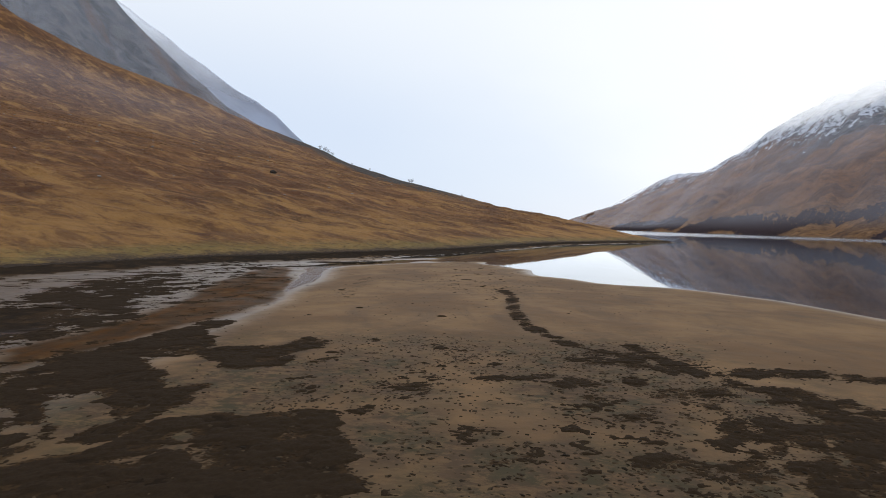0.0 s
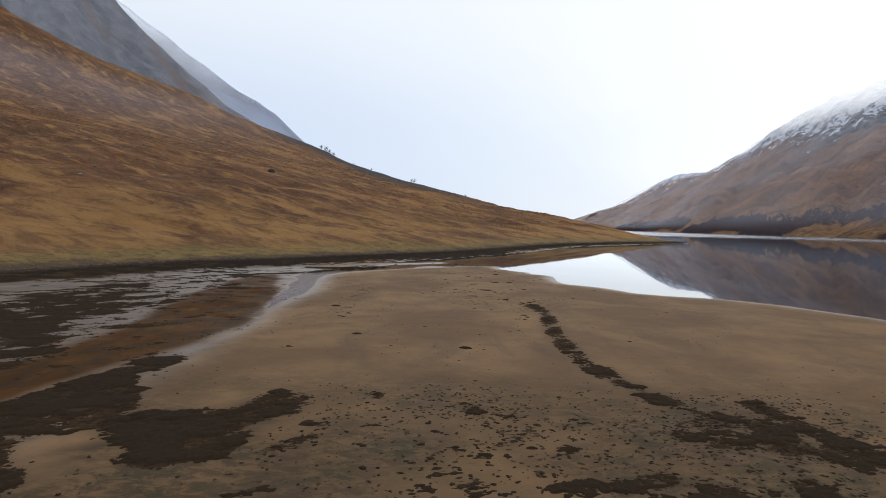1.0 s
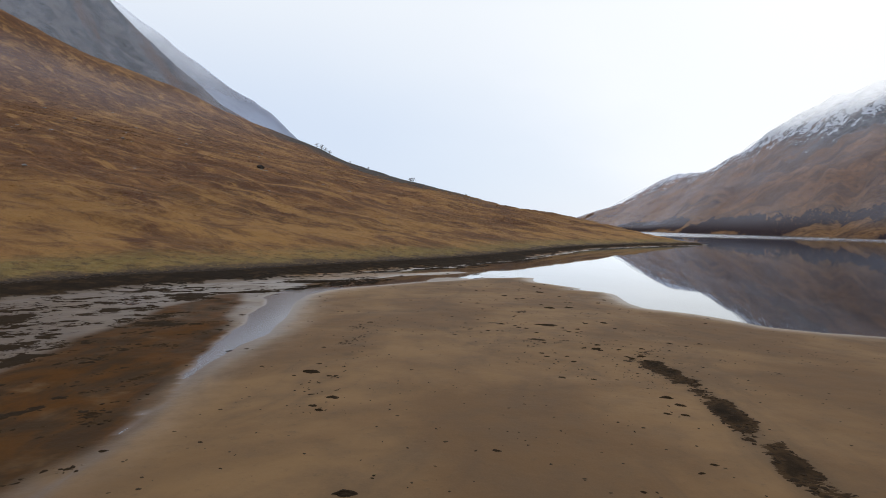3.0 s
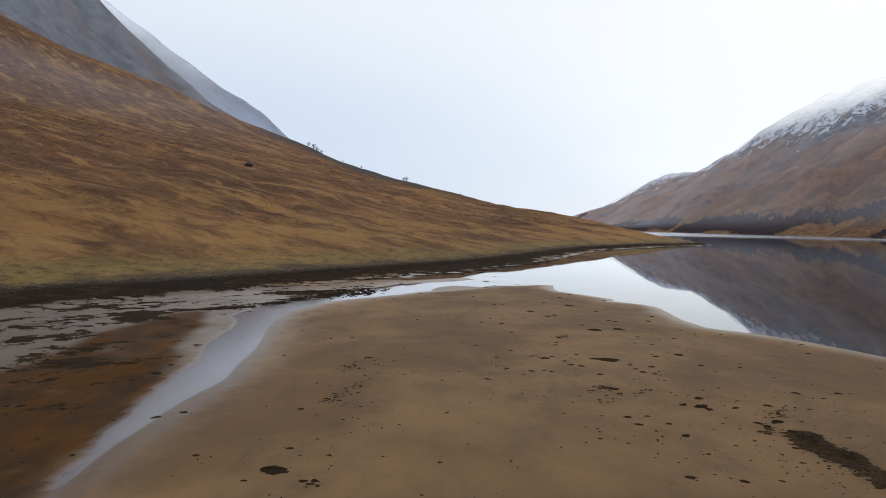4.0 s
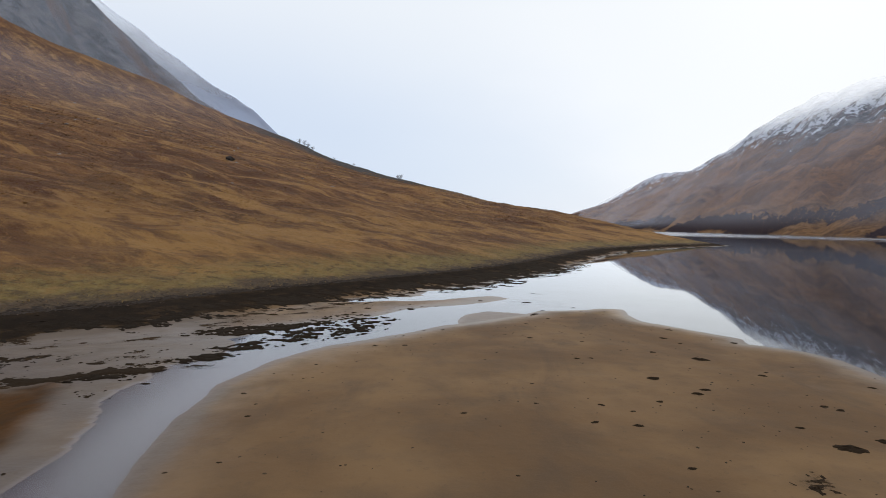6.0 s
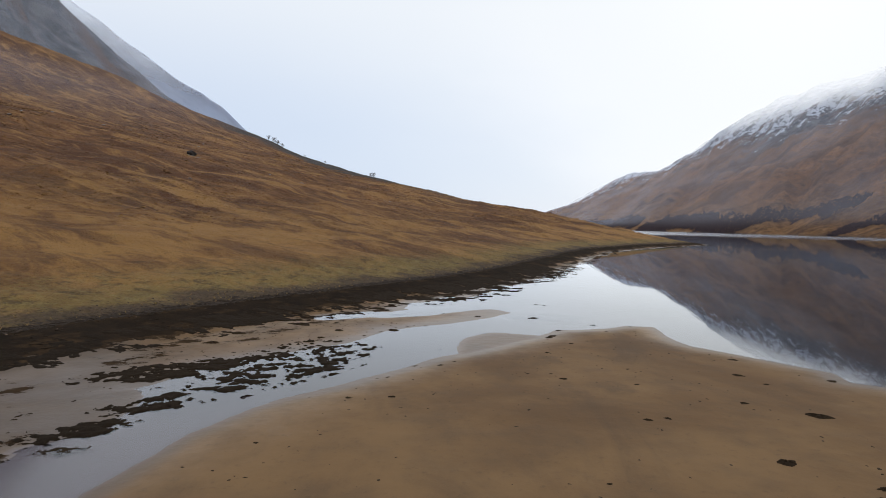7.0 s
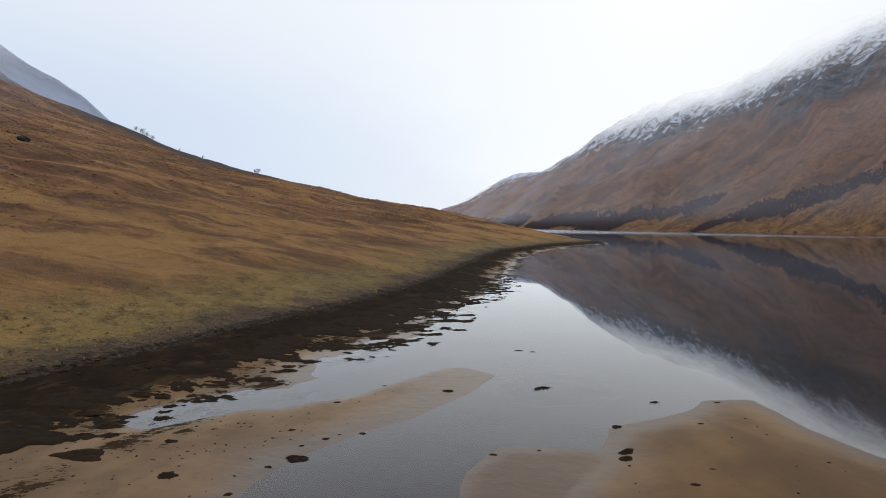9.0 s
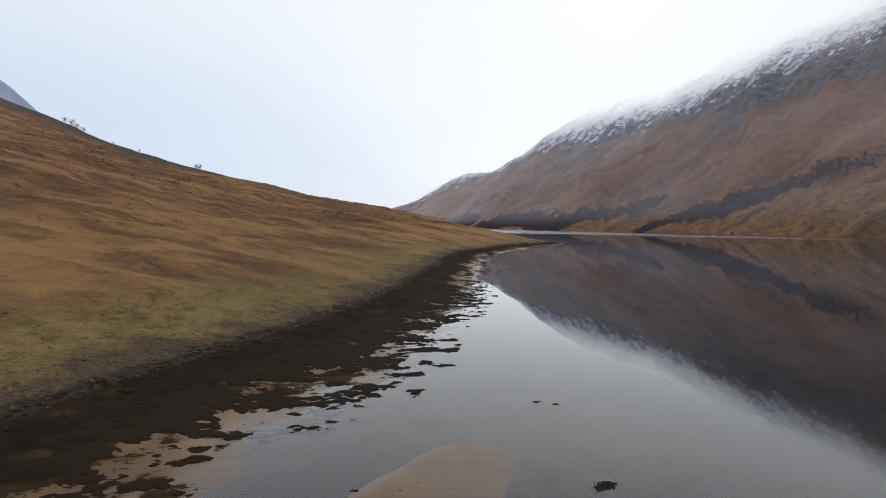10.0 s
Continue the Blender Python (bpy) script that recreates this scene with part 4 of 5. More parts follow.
CLUMPS_C = [(1.6, 45.2, 0.29), (7.6, 45.2, 0.26), (4.5, 45.4, 0.14), (-3.1, 45.7, 0.13), (-1.8, 46.0, 0.22), (-5.3, 46.1, 0.14), (-6.0, 46.4, 0.11), (-0.7, 46.6, 0.14), (-2.6, 46.7, 0.12), (1.6, 46.7, 0.22), (6.8, 46.8, 0.15), (-5.6, 46.9, 0.16), (3.3, 46.9, 0.22), (-0.4, 47.0, 0.25), (0.2, 47.0, 0.17), (-1.2, 47.1, 0.14), (0.0, 47.1, 0.15), (3.0, 47.1, 0.27), (-4.9, 47.3, 0.1), (-5.8, 47.3, 0.12), (-1.1, 47.3, 0.21), (-11.5, 47.3, 0.25), (2.9, 47.5, 0.22), (-1.4, 47.6, 0.15), (1.3, 47.7, 0.26), (3.5, 47.8, 0.29), (1.0, 47.9, 0.26), (2.9, 48.0, 0.21), (6.4, 48.0, 0.2), (5.2, 48.1, 0.28), (-5.5, 48.3, 0.29), (0.9, 48.4, 0.22)]
CLUMPS_D = [(-8.2, 48.7, 0.1), (2.4, 48.7, 0.92), (-1.3, 48.8, 0.17), (-8.4, 48.8, 0.17), (0.3, 48.8, 0.37), (2.0, 48.8, 0.39), (0.6, 49.1, 0.18), (4.2, 49.3, 0.29), (1.5, 49.4, 0.21), (5.1, 49.6, 0.4), (-0.7, 49.9, 0.18), (-1.9, 50.6, 0.19), (10.2, 50.6, 0.24), (1.1, 51.0, 0.21), (4.8, 51.3, 0.2), (1.2, 51.4, 0.21), (-7.6, 51.5, 0.18), (4.2, 51.5, 0.18), (-7.4, 51.6, 0.18), (-6.6, 51.7, 0.2), (1.5, 52.4, 0.26), (5.5, 52.5, 0.18), (11.2, 52.6, 0.28), (-3.5, 52.7, 0.12), (6.2, 52.8, 0.24), (-9.7, 52.9, 0.13), (4.8, 53.0, 0.18), (-0.3, 53.1, 0.23), (-8.9, 53.3, 0.13), (3.4, 54.2, 0.7), (8.8, 54.3, 0.21), (7.7, 54.4, 0.17)]
CLUMPS_E = [(4.5, 54.6, 0.54), (7.4, 55.0, 0.17), (-0.5, 55.3, 0.29), (3.1, 55.4, 0.27), (-1.4, 55.5, 0.22), (-9.2, 55.8, 0.18), (-5.8, 56.0, 0.1), (-4.3, 56.0, 0.2), (-7.3, 56.3, 0.1), (-0.3, 56.3, 0.18), (-9.3, 56.7, 0.13), (-4.1, 56.8, 0.06), (-2.5, 56.8, 0.15), (-0.9, 56.8, 0.23), (5.0, 56.8, 0.26), (2.0, 57.1, 0.1), (4.8, 57.1, 0.26), (0.7, 57.2, 0.25), (-1.1, 57.3, 0.09), (6.8, 57.5, 0.32), (-9.9, 57.6, 0.19), (2.0, 58.0, 0.38), (2.4, 58.4, 0.37), (-12.9, 58.5, 0.31), (-3.0, 58.6, 0.1), (-2.3, 58.6, 0.15), (-8.7, 59.0, 0.1), (7.6, 59.2, 0.3), (-9.1, 59.4, 0.11), (1.4, 59.5, 0.47), (-9.7, 59.6, 0.11), (-8.3, 59.7, 0.08)]
CLUMPS_F = [(-14.1, 60.0, 0.23), (-14.7, 60.0, 0.23), (5.0, 60.2, 0.34), (-8.7, 60.7, 0.15), (5.4, 60.7, 0.18), (-7.5, 61.1, 0.09), (6.7, 61.5, 0.15), (-0.3, 61.8, 0.26), (0.2, 61.9, 0.2), (4.0, 62.2, 0.59), (2.7, 63.1, 0.26), (-6.1, 63.7, 0.24), (-7.2, 63.7, 0.24), (-1.6, 64.6, 0.08), (0.6, 64.7, 0.2), (4.5, 65.0, 0.21), (-1.3, 65.3, 0.28), (-2.5, 65.6, 0.08), (6.9, 65.6, 0.36), (-6.6, 65.7, 0.12), (-6.3, 65.8, 0.18), (-2.2, 65.9, 0.13), (-1.5, 65.9, 0.13), (4.2, 65.9, 0.35), (1.0, 66.4, 0.13), (-5.5, 67.2, 0.2), (-4.7, 67.2, 0.23), (5.3, 68.1, 0.33), (2.6, 68.5, 0.12), (-0.9, 68.9, 0.2), (-8.8, 69.5, 0.41), (-4.6, 69.7, 0.19)]
CLUMPS_G = [(-7.2, 70.0, 0.2), (-12.8, 70.2, 0.63), (-9.8, 70.5, 0.27), (0.4, 70.5, 0.22), (3.6, 70.8, 0.14), (-9.1, 71.4, 0.35), (-0.1, 71.9, 0.38), (-7.5, 72.0, 0.19), (-12.4, 72.0, 0.62), (0.1, 72.2, 0.43), (-2.6, 72.7, 0.19), (-1.6, 72.7, 0.14), (-8.6, 72.9, 0.44), (-6.9, 73.0, 0.17), (2.7, 73.3, 0.18), (-6.4, 73.3, 0.52), (0.7, 73.6, 0.35), (-6.3, 73.9, 0.16), (-5.8, 74.2, 0.2), (-10.4, 74.2, 1.12), (-5.5, 74.4, 0.1), (-5.0, 74.4, 0.21), (-8.9, 74.6, 0.3), (4.3, 74.7, 0.21), (-6.5, 74.8, 0.21), (2.7, 75.1, 0.42), (-10.7, 75.3, 0.6), (-10.4, 75.8, 0.62), (-10.3, 76.2, 0.37), (-9.4, 76.3, 0.69), (-11.1, 76.5, 0.66), (-5.4, 76.6, 0.23)]
CLUMPS_H = [(0.3, 76.9, 0.83), (-2.4, 77.1, 0.38), (-9.8, 77.8, 0.64), (-10.3, 77.8, 0.64), (-4.0, 78.0, 0.23), (-8.3, 78.5, 0.26), (-7.7, 79.0, 0.26), (-8.7, 79.9, 0.71), (-6.7, 80.1, 0.64), (-6.7, 80.6, 0.49), (1.9, 81.4, 0.36), (-3.9, 81.6, 0.46), (-3.4, 81.6, 0.29), (1.5, 81.7, 0.39), (-4.7, 82.4, 0.42), (-3.1, 82.6, 0.43), (-3.9, 82.8, 0.35), (-2.6, 83.5, 0.61), (-1.6, 84.5, 0.36), (-0.4, 85.5, 0.18), (-0.8, 87.1, 0.38), (1.0, 87.3, 0.2), (0.4, 88.4, 0.33), (1.3, 89.6, 0.35), (2.5, 91.1, 0.29), (8.8, 102.9, 0.22)]


def clump_meshes():
    """Ragged heaps of weed about 1 m wide, with fronds lying out from them."""
    made = []
    for k in range(7):
        rng = random.Random(40 + k)
        bm = bmesh.new()
        n, rings = 26, ((1.0, 0.0), (0.80, 0.07), (0.55, 0.13), (0.22, 0.15))
        edge = [0.55 + 0.45 * rng.random() + (0.35 if rng.random() < 0.25 else 0) for _ in range(n)]
        edge = [(edge[i - 1] + 2 * edge[i] + edge[(i + 1) % n]) / 4 for i in range(n)]
        rows = []
        for r, h in rings:
            rows.append([bm.verts.new((0.5 * r * edge[i] * math.cos(i / n * 6.2832) * (1 + 0.12 * rng.uniform(-1, 1)), 0.34 * r * edge[i] * math.sin(i / n * 6.2832) * (1 + 0.12 * rng.uniform(-1, 1)),
                                       h * rng.uniform(0.5, 1.3) - (0.02 if r == 1.0 else 0))) for i in range(n)])
        top = bm.verts.new((0, 0, 0.15))
        for a, b in zip(rows, rows[1:]):
            for i in range(n):
                bm.faces.new((a[i], a[(i + 1) % n], b[(i + 1) % n], b[i]))
        for i in range(n):
            bm.faces.new((rows[-1][i], rows[-1][(i + 1) % n], top))
        me = bpy.data.meshes.new("seaweed_clump")
        bm.to_mesh(me)
        bm.free()
        me.materials.append(LOW_WEED)
        made.append(me)
    return made


CLUMPS = clump_meshes()


def lay_clumps(rows, rng):
    for x, y, w in rows:
        z = float(height_at(x, y)[0])
        bar, spit = float(area_distance(x, y, BAR)), float(area_distance(x, y, SPIT))
        if z < 0.003:
            label, group = "dark seaweed clump floating in shallow water", "seaweed clumps in the water"
        elif spit > 0:
            label, group = "dark seaweed clump on the low sand spit", "seaweed clumps on the spit"
        elif bar > 0 and y > 60:
            label, group = "dark seaweed clump on smooth sand near the water", "seaweed clumps on the sand bar"
        elif bar > 0:
            label, group = ("broad dark heap of seaweed stranded on wet sand" if w > 0.5 else "small dark clump of seaweed stranded on wet sand"), "seaweed clumps on the sand bar"
        else:
            label, group = "dark seaweed clump on the muddy flat by the stream", "seaweed clumps on the mud"
        ob = new("seaweed_clump", rng.choice(CLUMPS))
        k = w * 1.12
        ob.matrix_basis = pose(x, y, max(z, -0.02) - 0.004, 0, 0, rng.uniform(-35, 35) + rng.choice((0, 180))) @ Matrix.Diagonal((k, k * rng.uniform(0.75, 1.1), min(k, 0.6) * 0.5, 1))
        tagged(ob, label, "seaweed", group)


def crumb_material():
    n = Nodes("weed_crumbs", 1.0, 0.05)
    r = n.put("ShaderNodeNewGeometry").outputs["Random Per Island"]
    n.colour(n.mix(r, (0.018, 0.013, 0.008), (0.075, 0.050, 0.027)))
    return n.mat


CRUMB = crumb_material()


def build_clumps():
    rng = random.Random(8)
    lay_clumps(CLUMPS_A + CLUMPS_B + CLUMPS_C + CLUMPS_D + CLUMPS_E + CLUMPS_F + CLUMPS_G + CLUMPS_H, rng)
    # crumbs of weed strewn over the sand
    r = np.random.default_rng(3)
    n = 4600
    x, y = r.uniform(-9, 14, n), r.uniform(10, 75, n)
    x, y = np.append(x, r.uniform(-3.5, 10, 9000)), np.append(y, 9 + 16 * r.uniform(0, 1, 9000) ** 1.2)
    x, y = np.append(x, r.uniform(-15, 0, 5000)), np.append(y, r.uniform(62, 82, 5000))
    x, y = np.append(x, r.normal(4.2, 2.3, 700)), np.append(y, r.normal(43.5, 2.6, 700))
    x, y = np.append(x, r.normal(-5.4, 0.5, 220)), np.append(y, r.uniform(36, 49, 220))
    n = len(x)
    z, s, past, mud = height_at(x, y)
    keep = (z > 0.02) & ((np.arange(n) < 13600) | (y < 55) | (area_distance(x, y, SPIT) > -0.5)) & (r.uniform(0, 1, n) < 0.30 + 0.5 * smooth(0.0, 0.5, fbm(x * 0.25, y * 0.25, 77, 3)) - 0.2 * smooth(48, 60, y) * (x > -6))
    x, y, z = x[keep], y[keep], z[keep]
    v, f = heaps(x, y, z, r.uniform(0.018, 0.05, len(x)) * r.uniform(0.6, 1.4, len(x)) * (1 + 0.5 * smooth(27, 22, y)), 5, 0.3, 6)
    tagged(new("weed_crumbs", mesh_from("weed_crumbs", v, f, [CRUMB])), "small crumbs of weed strewn over the sand", "seaweed", kind="stuff")


build_clumps()


# ---------------------------------------------------------------- grass, heather and stones on the hill
def grass_material():
    n = Nodes("grass_blades", 0.9, 0.15)
    s = n.attribute("shore")
    c, fine, mid = hill_colour(n, s)
    r = n.put("ShaderNodeNewGeometry").outputs["Random Per Island"]
    c = n.mix(n.math("MULTIPLY", r, 0.40), c, (0.30, 0.185, 0.072))
    n.colour(c)
    up = n.put("ShaderNodeCombineXYZ", [("X", 0.0), ("Y", 0.0), ("Z", 1.0)])
    n.nt.links.new(up.outputs[0], n.bsdf.inputs["Normal"])
    return n.mat


def tufts(x, y, z, h, rng, blades=6):
    n = len(x)
    a = rng.uniform(0, 6.28, (n, blades))
    lean = rng.uniform(0.5, 1.6, (n, blades))
    w = h[:, None] * rng.uniform(0.10, 0.22, (n, blades))
    r = h[:, None] * rng.uniform(0.0, 0.35, (n, blades))
    bx, by = x[:, None] + r * np.cos(a * 3), y[:, None] + r * np.sin(a * 3)
    zz = z[:, None] - 0.02 + 0 * a
    hh = h[:, None] * rng.uniform(0.55, 1.1, (n, blades))
    p0 = np.stack([bx - w * np.sin(a), by + w * np.cos(a), zz], -1)
    p1 = np.stack([bx + w * np.sin(a), by - w * np.cos(a), zz], -1)
    p2 = np.stack([bx + hh * lean * np.cos(a), by + hh * lean * np.sin(a), zz + hh], -1)
    v = np.stack([p0, p1, p2], 2).reshape(-1, 3)
    return v, np.arange(len(v)).reshape(-1, 3)


def build_grass():
    mat = grass_material()
    rng = np.random.default_rng(12)
    for name, label, y0, y1, x0, step, lo, hi in (("grass", "short grazed olive grass above the shore", 46, 130, -50, 0.42, 0.3, 11),):
        x, y, r = scatter(x0, 60, y0, y1, step, 21)
        z, s, past, mud = height_at(x, y)
        keep = (s > lo) & (s < hi) & (r.uniform(0, 1, len(x)) < (0.3 + 0.7 * smooth(-0.4, 0.5, fbm(x * 0.3, y * 0.3, 71, 3))) * smooth(hi, hi * 0.4, s))
        x, y, z, s = x[keep], y[keep], z[keep], s[keep]
        h = r.uniform(0.4, 1.2, len(x)) * 0.12
        v, f = tufts(x, y, z, h, r)
        tagged(new(name, mesh_from(name, v, f, [mat], [("shore", np.repeat(s, 18))])), label, "grass", kind="stuff")


build_grass()


def heather_material():
    n = Nodes("heather", 0.95, 0.1)
    r = n.put("ShaderNodeNewGeometry").outputs["Random Per Island"]
    c = n.mix(r, (0.085, 0.046, 0.020), (0.17, 0.090, 0.034))
    n.colour(n.mix(n.noise(6, 4, 0.7), c, (0.05, 0.035, 0.018)))
    up = n.put("ShaderNodeCombineXYZ", [("X", -0.25), ("Y", -0.25), ("Z", 0.93)])
    n.nt.links.new(up.outputs[0], n.bsdf.inputs["Normal"])
    return n.mat


def stone_material():
    n = Nodes("pale_stone", 0.85, 0.3)
    c = n.mix(n.noise(3, 5, 0.65), (0.15, 0.13, 0.11), (0.33, 0.295, 0.25))
    n.colour(n.mix(n.step(n.noise(9, 4), 0.55, 0.75, 0, 0.6), c, (0.12, 0.12, 0.09)))
    n.bump(n.noise(14, 4), 0.5, 0.04)
    return n.mat


def shingle_material():
    n = Nodes("shingle", 0.9, 0.15)
    r = n.put("ShaderNodeNewGeometry").outputs["Random Per Island"]
    n.colour(n.mix(n.math("POWER", r, 2.0), (0.036, 0.024, 0.015), (0.150, 0.096, 0.062)))
    return n.mat


HEATHER, STONE, SHINGLE = heather_material(), stone_material(), shingle_material()


def build_heather():
    rng = np.random.default_rng(5)
    n = 900
    x, y = rng.uniform(-260, 90, n), rng.uniform(45, 420, n)
    z, s, past, mud = height_at(x, y)
    keep = (s > 40) & (past < -4) & (rng.uniform(0, 1, n) < smooth(0.0, 0.8, fbm(x * 0.05, y * 0.05, 81, 4)))
    x, y, z = x[keep], y[keep], z[keep]
    size = rng.uniform(0.15, 0.5, len(x)) * (1 + 0.9 * smooth(120, 300, y))
    v, f = heaps(x, y, z, size, 7, 0.2, 9)
    tagged(new("heather", mesh_from("heather", v, f, [HEATHER])), "dark tussocks of heather and dead bracken", "heather", kind="stuff")
    # shingle along the foot of the grass
    x, y, r = scatter(-36, 30, 44, 150, 0.28, 31)
    z, s, past, mud = height_at(x, y)
    keep = (s > -0.3) & (s < 1.9) & (r.uniform(0, 1, len(x)) < 0.7)
    x, y, z = x[keep], y[keep], z[keep]
    v, f = heaps(x, y, z, r.uniform(0.02, 0.06, len(x)), 5, 0.6, 10)
    tagged(new("shingle", mesh_from("shingle", v, f, [SHINGLE])), "brown and grey shingle at the top of the beach", "shingle", kind="stuff")


build_heather()


def tussock_material():
    n = Nodes("tussocks", 0.95, 0.1)
    c, fine, mid = hill_colour(n, n.attribute("shore"))
    r = n.put("ShaderNodeNewGeometry").outputs["Random Per Island"]
    c = n.mix(n.step(r, 0.50, 0.0, 0, 0.30), c, (0.062, 0.036, 0.016))
    c = n.mix(n.step(r, 0.60, 1.0, 0, 0.40), c, (0.32, 0.195, 0.075))
    n.colour(c)
    n.bump(n.noise(9, 3, 0.7), 0.6, 0.08)
    return n.mat


def build_tussocks():
    """Grass tussocks and bracken stools that roughen the slope."""
    rng = np.random.default_rng(91)
    n = 260000
    x, y = rng.uniform(-300, 115, n), rng.uniform(30, 440, n)
    d = np.hypot(x + 5, y - 45)
    keep = rng.uniform(0, 1, n) < np.minimum(1.0, 70 / d) * 0.9
    x, y, d = x[keep], y[keep], d[keep]
    z, s, past, mud = height_at(x, y)
    keep = (s > 3.0) & (past < np.where(x > -150, -45, -4)) & (rng.uniform(0, 1, len(x)) < 0.30 + 0.7 * smooth(-0.5, 0.5, fbm(x * 0.09, y * 0.09, 83, 4)))
    keep &= rng.uniform(0, 1, len(x)) < smooth(2.0, 16.0, s) * 0.85 + 0.15
    x, y, z, s, d = x[keep], y[keep], z[keep], s[keep], d[keep]
    size = rng.uniform(0.5, 1.3, len(x)) * 0.19 * (1 + d / 170) * (0.28 + 0.72 * smooth(5, 26, s))
    v, f = heaps(x, y, z - 0.02, size, 5, 0.40, 19)
    tagged(new("tussocks", mesh_from("tussocks", v, f, [tussock_material()], [("shore", np.repeat(s, 11))])), "rust and straw tussocks of grass and bracken", "tussocks", kind="stuff")


build_tussocks()


def rock_mesh(seed, sub=2):
    bm = bmesh.new()
    bmesh.ops.create_icosphere(bm, subdivisions=sub, radius=0.5)
    for v in bm.verts:
        p = v.co * 1.7 + Vector((seed * 3.1, 0, 0))
        v.co *= 0.78 + 0.5 * noise.noise(p) + 0.18 * noise.noise(p * 2.7)
        v.co.z = max(v.co.z, -0.18) * 0.8
    me = bpy.data.meshes.new("rock")
    bm.to_mesh(me)
    bm.free()
    return me


def build_stones():
    rng = random.Random(17)
    shapes = [rock_mesh(k) for k in range(5)]
    for me in shapes:
        me.materials.append(STONE)
    made = 0
    while made < 80:
        x, y = rng.uniform(-200, 20), rng.uniform(62, 330)
        z, s, past, mud = (float(v) for v in height_at(x, y))
        if s < 3 or past > -15:
            continue
        k = rng.uniform(0.25, 0.75) * (1 + y / 260)
        ob = new("stone", shapes[made % 5])
        ob.matrix_basis = pose(x, y, z + 0.05 * k, rng.uniform(-15, 15), rng.uniform(-15, 15), rng.uniform(0, 360)) @ Matrix.Diagonal((k, k * 0.8, k * 0.6, 1))
        tagged(ob, "pale weathered stone lying in brown grass", "stone", "stones on the hillside")
        made += 1
    # scree below the outcrop
    for k in range(22):
        x, y = -58.6 + rng.gauss(1.0, 2.4), 189.5 + rng.gauss(-1.0, 1.6)
        d = rng.uniform(0.35, 0.95)
        ob = new("stone", shapes[k % 5])
        ob.matrix_basis = pose(x, y, float(height_at(x, y)[0]) + 0.05 * d, rng.uniform(-15, 15), rng.uniform(-15, 15), rng.uniform(0, 360)) @ Matrix.Diagonal((d, d * 0.8, d * 0.55, 1))
        tagged(ob, "pale stone in the scree below a dark outcrop", "stone", "stones on the hillside")


build_stones()


def build_boulder():
    """The dark outcrop on the hillside."""
    me = rock_mesh(9, 3)
    n = Nodes("dark_rock", 0.9, 0.2)
    n.colour(n.mix(n.noise(1.2, 5, 0.65), (0.022, 0.018, 0.014), (0.075, 0.058, 0.045)))
    n.bump(n.noise(3, 5), 0.7, 0.15)
    me.materials.append(n.mat)
    ob = new("boulder", me)
    z = float(height_at(-58.9, 191.5)[0])
    ob.matrix_basis = pose(-58.9, 191.5, z + 0.25, 4, 8, 30) @ Matrix.Diagonal((2.6, 2.0, 2.4, 1))
    tagged(ob, "dark rock outcrop standing out of brown grass", "boulder")


build_boulder()


# ---------------------------------------------------------------- trees
def bark_material():
    n = Nodes("bare_twigs", 0.9, 0.1)
    n.colour(n.mix(n.noise(1.5, 4), (0.030, 0.022, 0.020), (0.070, 0.050, 0.042)))
    return n.mat


BARK = bark_material()


def limb(bm, a, b, r0, r1, seg=5):
    a, b = Vector(a), Vector(b)
    q = (b - a).to_track_quat("Z", "Y")
    rows = [[bm.verts.new(p + q @ Vector((r * math.cos(k / seg * 6.2832), r * math.sin(k / seg * 6.2832), 0))) for k in range(seg)] for p, r in ((a, r0), (b, r1))]
    for k in range(seg):
        bm.faces.new((rows[0][k], rows[0][(k + 1) % seg], rows[1][(k + 1) % seg], rows[1][k]))


def part(name, bm, material, parent, label=""):
    me = bpy.data.meshes.new(name)
    bm.to_mesh(me)
    bm.free()
    me.materials.append(material)
    ob = new(name, me)
    ob.parent = parent
    return tagged(ob, label)


def bare_tree(x, y, h, seed, label):
    """A small bare birch: trunk with limbs, and a thin crown of twigs."""
    rng = random.Random(seed)
    root = new("tree")
    root.matrix_basis = pose(x, y, float(height_at(x, y)[0]) - 0.15, 0, 0, rng.uniform(0, 360))
    tagged(root, label, "tree", "trees on the skyline")
    bm, tips = bmesh.new(), []
    bend = [Vector((0, 0, 0))]
    for k in range(1, 6):
        bend.append(Vector((rng.uniform(-0.05, 0.05) * h * k / 3, rng.uniform(-0.05, 0.05) * h * k / 3, h * k / 5.5)))
    for k in range(5):
        limb(bm, bend[k], bend[k + 1], 0.035 * h * (1 - k / 5.5), 0.035 * h * (1 - (k + 1) / 5.5))
        for _ in range(3 if k else 0):
            a = rng.uniform(0, 6.28)
            tip = bend[k] + Vector((math.cos(a), math.sin(a), rng.uniform(0.3, 0.9))) * h * rng.uniform(0.2, 0.36)
            limb(bm, bend[k], tip, 0.012 * h, 0.004 * h, 4)
            tips.append(tip)
    part("trunk", bm, BARK, root)
    bm = bmesh.new()
    for tip in tips + bend[3:]:
        for _ in range(120):
            p = tip + Vector((rng.gauss(0, 1), rng.gauss(0, 1), rng.gauss(0, 0.7))) * h * 0.15
            d = Vector((rng.uniform(-1, 1), rng.uniform(-1, 1), rng.uniform(-0.4, 1))) * h * 0.06
            e = Vector((rng.uniform(-1, 1), rng.uniform(-1, 1), rng.uniform(-1, 1))) * h * 0.02
            bm.faces.new([bm.verts.new(q) for q in (p, p + e, p + d)])
    part("crown", bm, BARK, root, "thin crown of bare twigs")


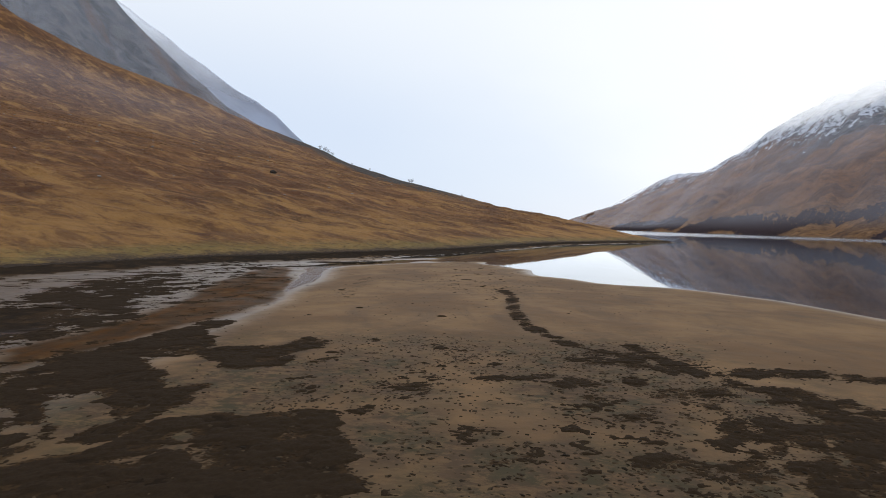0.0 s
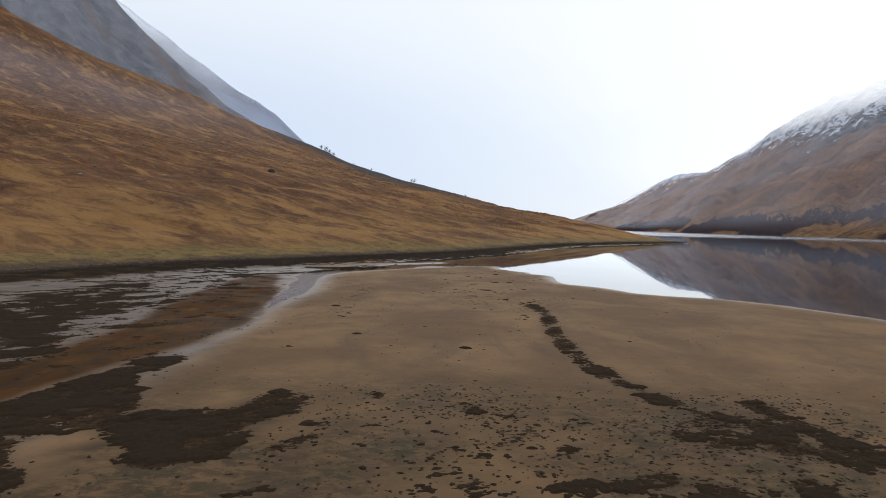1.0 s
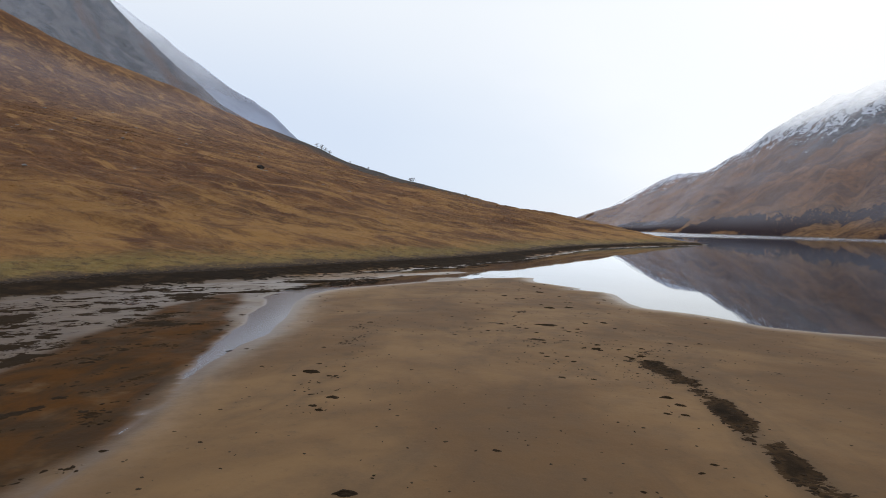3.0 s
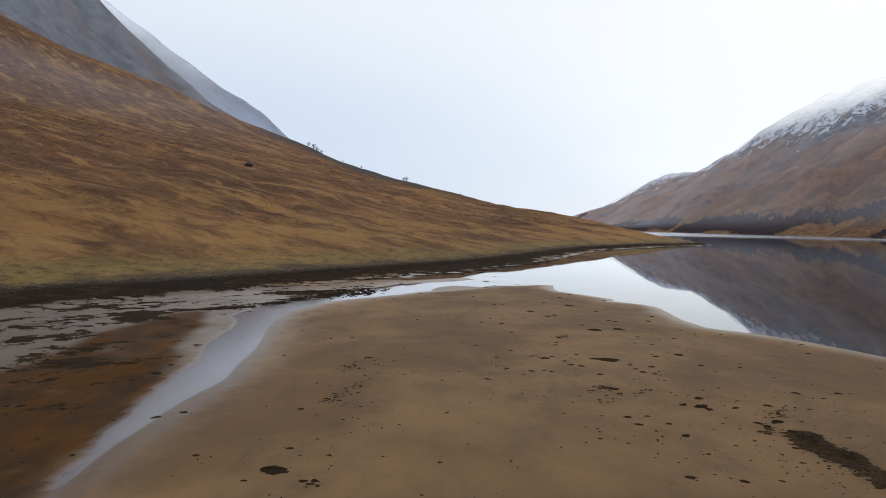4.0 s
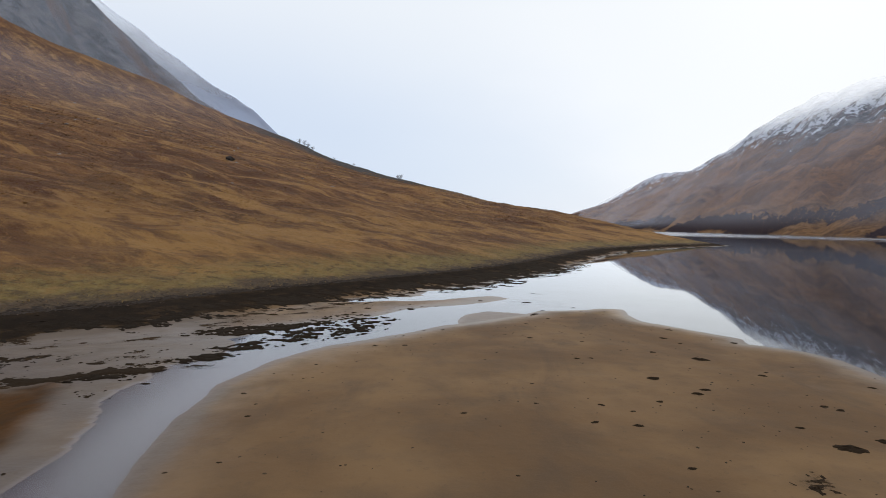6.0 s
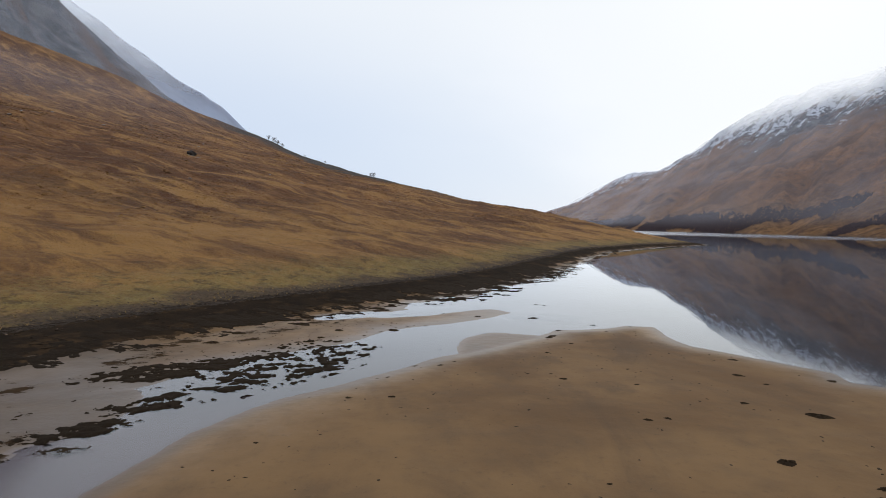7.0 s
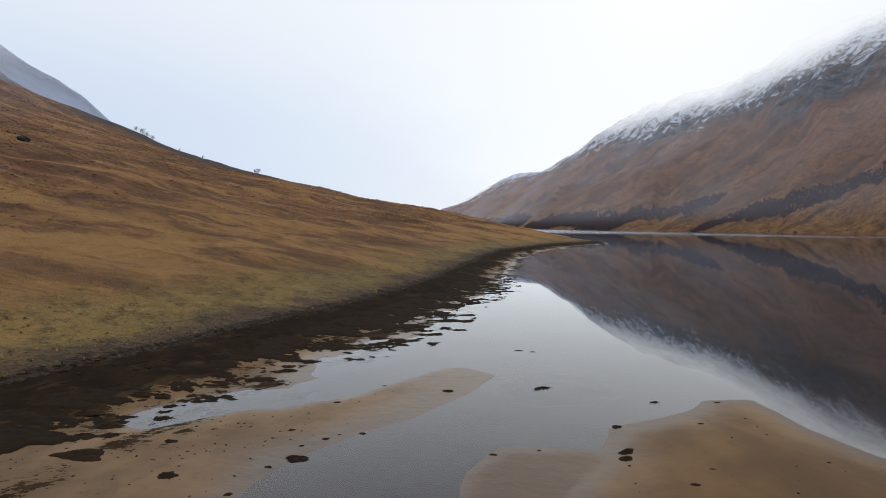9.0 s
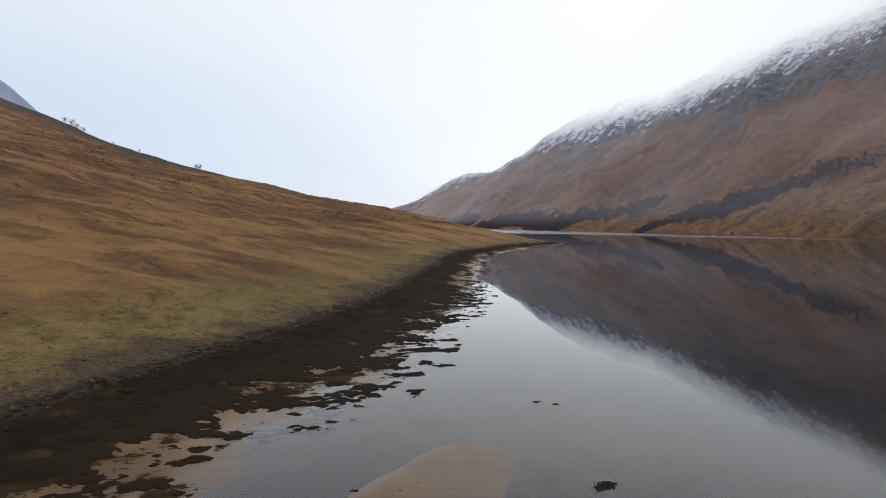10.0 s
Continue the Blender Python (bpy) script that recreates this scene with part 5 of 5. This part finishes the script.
for k, (x, y, h) in enumerate(((-116, 499, 3.4), (-112, 498, 4.2), (-108, 494, 3.6), (-104, 491, 3.0), (-33, 429.5, 2.6), (-31, 428, 3.3), (-67, 458, 1.8), (-84, 474, 1.6), (6, 401, 1.5))):
    bare_tree(x, y, h, 60 + k, "small bare tree on the ridge of the hill")


def birch_material():
    n = Nodes("birch_twigs", 0.95, 0.05)
    r = n.put("ShaderNodeNewGeometry").outputs["Random Per Island"]
    n.colour(n.mix(r, (0.050, 0.034, 0.033), (0.078, 0.054, 0.050)))
    up = n.put("ShaderNodeCombineXYZ", [("X", -0.5), ("Y", -0.3), ("Z", 0.8)])
    n.nt.links.new(up.outputs[0], n.bsdf.inputs["Normal"])
    return n.mat


def build_woods():
    """Bare birch woods at the foot of the eastern mountain."""
    x, y, z, a = FACES["mountain_east"]
    rng = np.random.default_rng(44)
    pick = np.zeros(x.shape, bool)
    for y0, y1, tilt, tall in ((830, 1230, 0.40, 44), (1300, 1680, 0.18, 38), (1680, 2080, 0.09, 40), (2150, 2900, 0.04, 44)):
        mid = (y1 - y) * tilt * 0.9
        pick |= (y > y0) & (y < y1) & (np.abs(z - mid - 10) < tall * (0.55 + 0.45 * fbm(y * 0.02, z * 0.03, 5, 3)))
    pick &= (z > 1.0) & (a > 0.5)
    shore = (z > 0.5) & (z < 9) & (y > 500) & (y < 2600) & (a > 0.5) & (rng.uniform(0, 1, z.shape) < 0.035)
    i, j = np.nonzero(pick)
    i, j = np.repeat(i, 30), np.repeat(j, 30)
    k, l = np.nonzero(shore)
    i, j = np.minimum(np.concatenate([i, k]), x.shape[0] - 2), np.minimum(np.concatenate([j, l]), x.shape[1] - 2)
    u, w = rng.uniform(-0.3, 1.3, len(i)), rng.uniform(-0.3, 1.3, len(i))
    px, py, pz = (v[i, j] + u * (v[i + 1, j] - v[i, j]) + w * (v[i, j + 1] - v[i, j]) for v in (x, y, z))
    pz = pz - 1.0
    size = rng.uniform(1.4, 3.0, len(px))
    v, f = heaps(px, py, pz, size, 5, 1.7, 13)
    tagged(new("birch_wood", mesh_from("birch_wood", v, f, [birch_material()])), "dark bare birch woods along the mountain foot", "wood", kind="stuff")


build_woods()
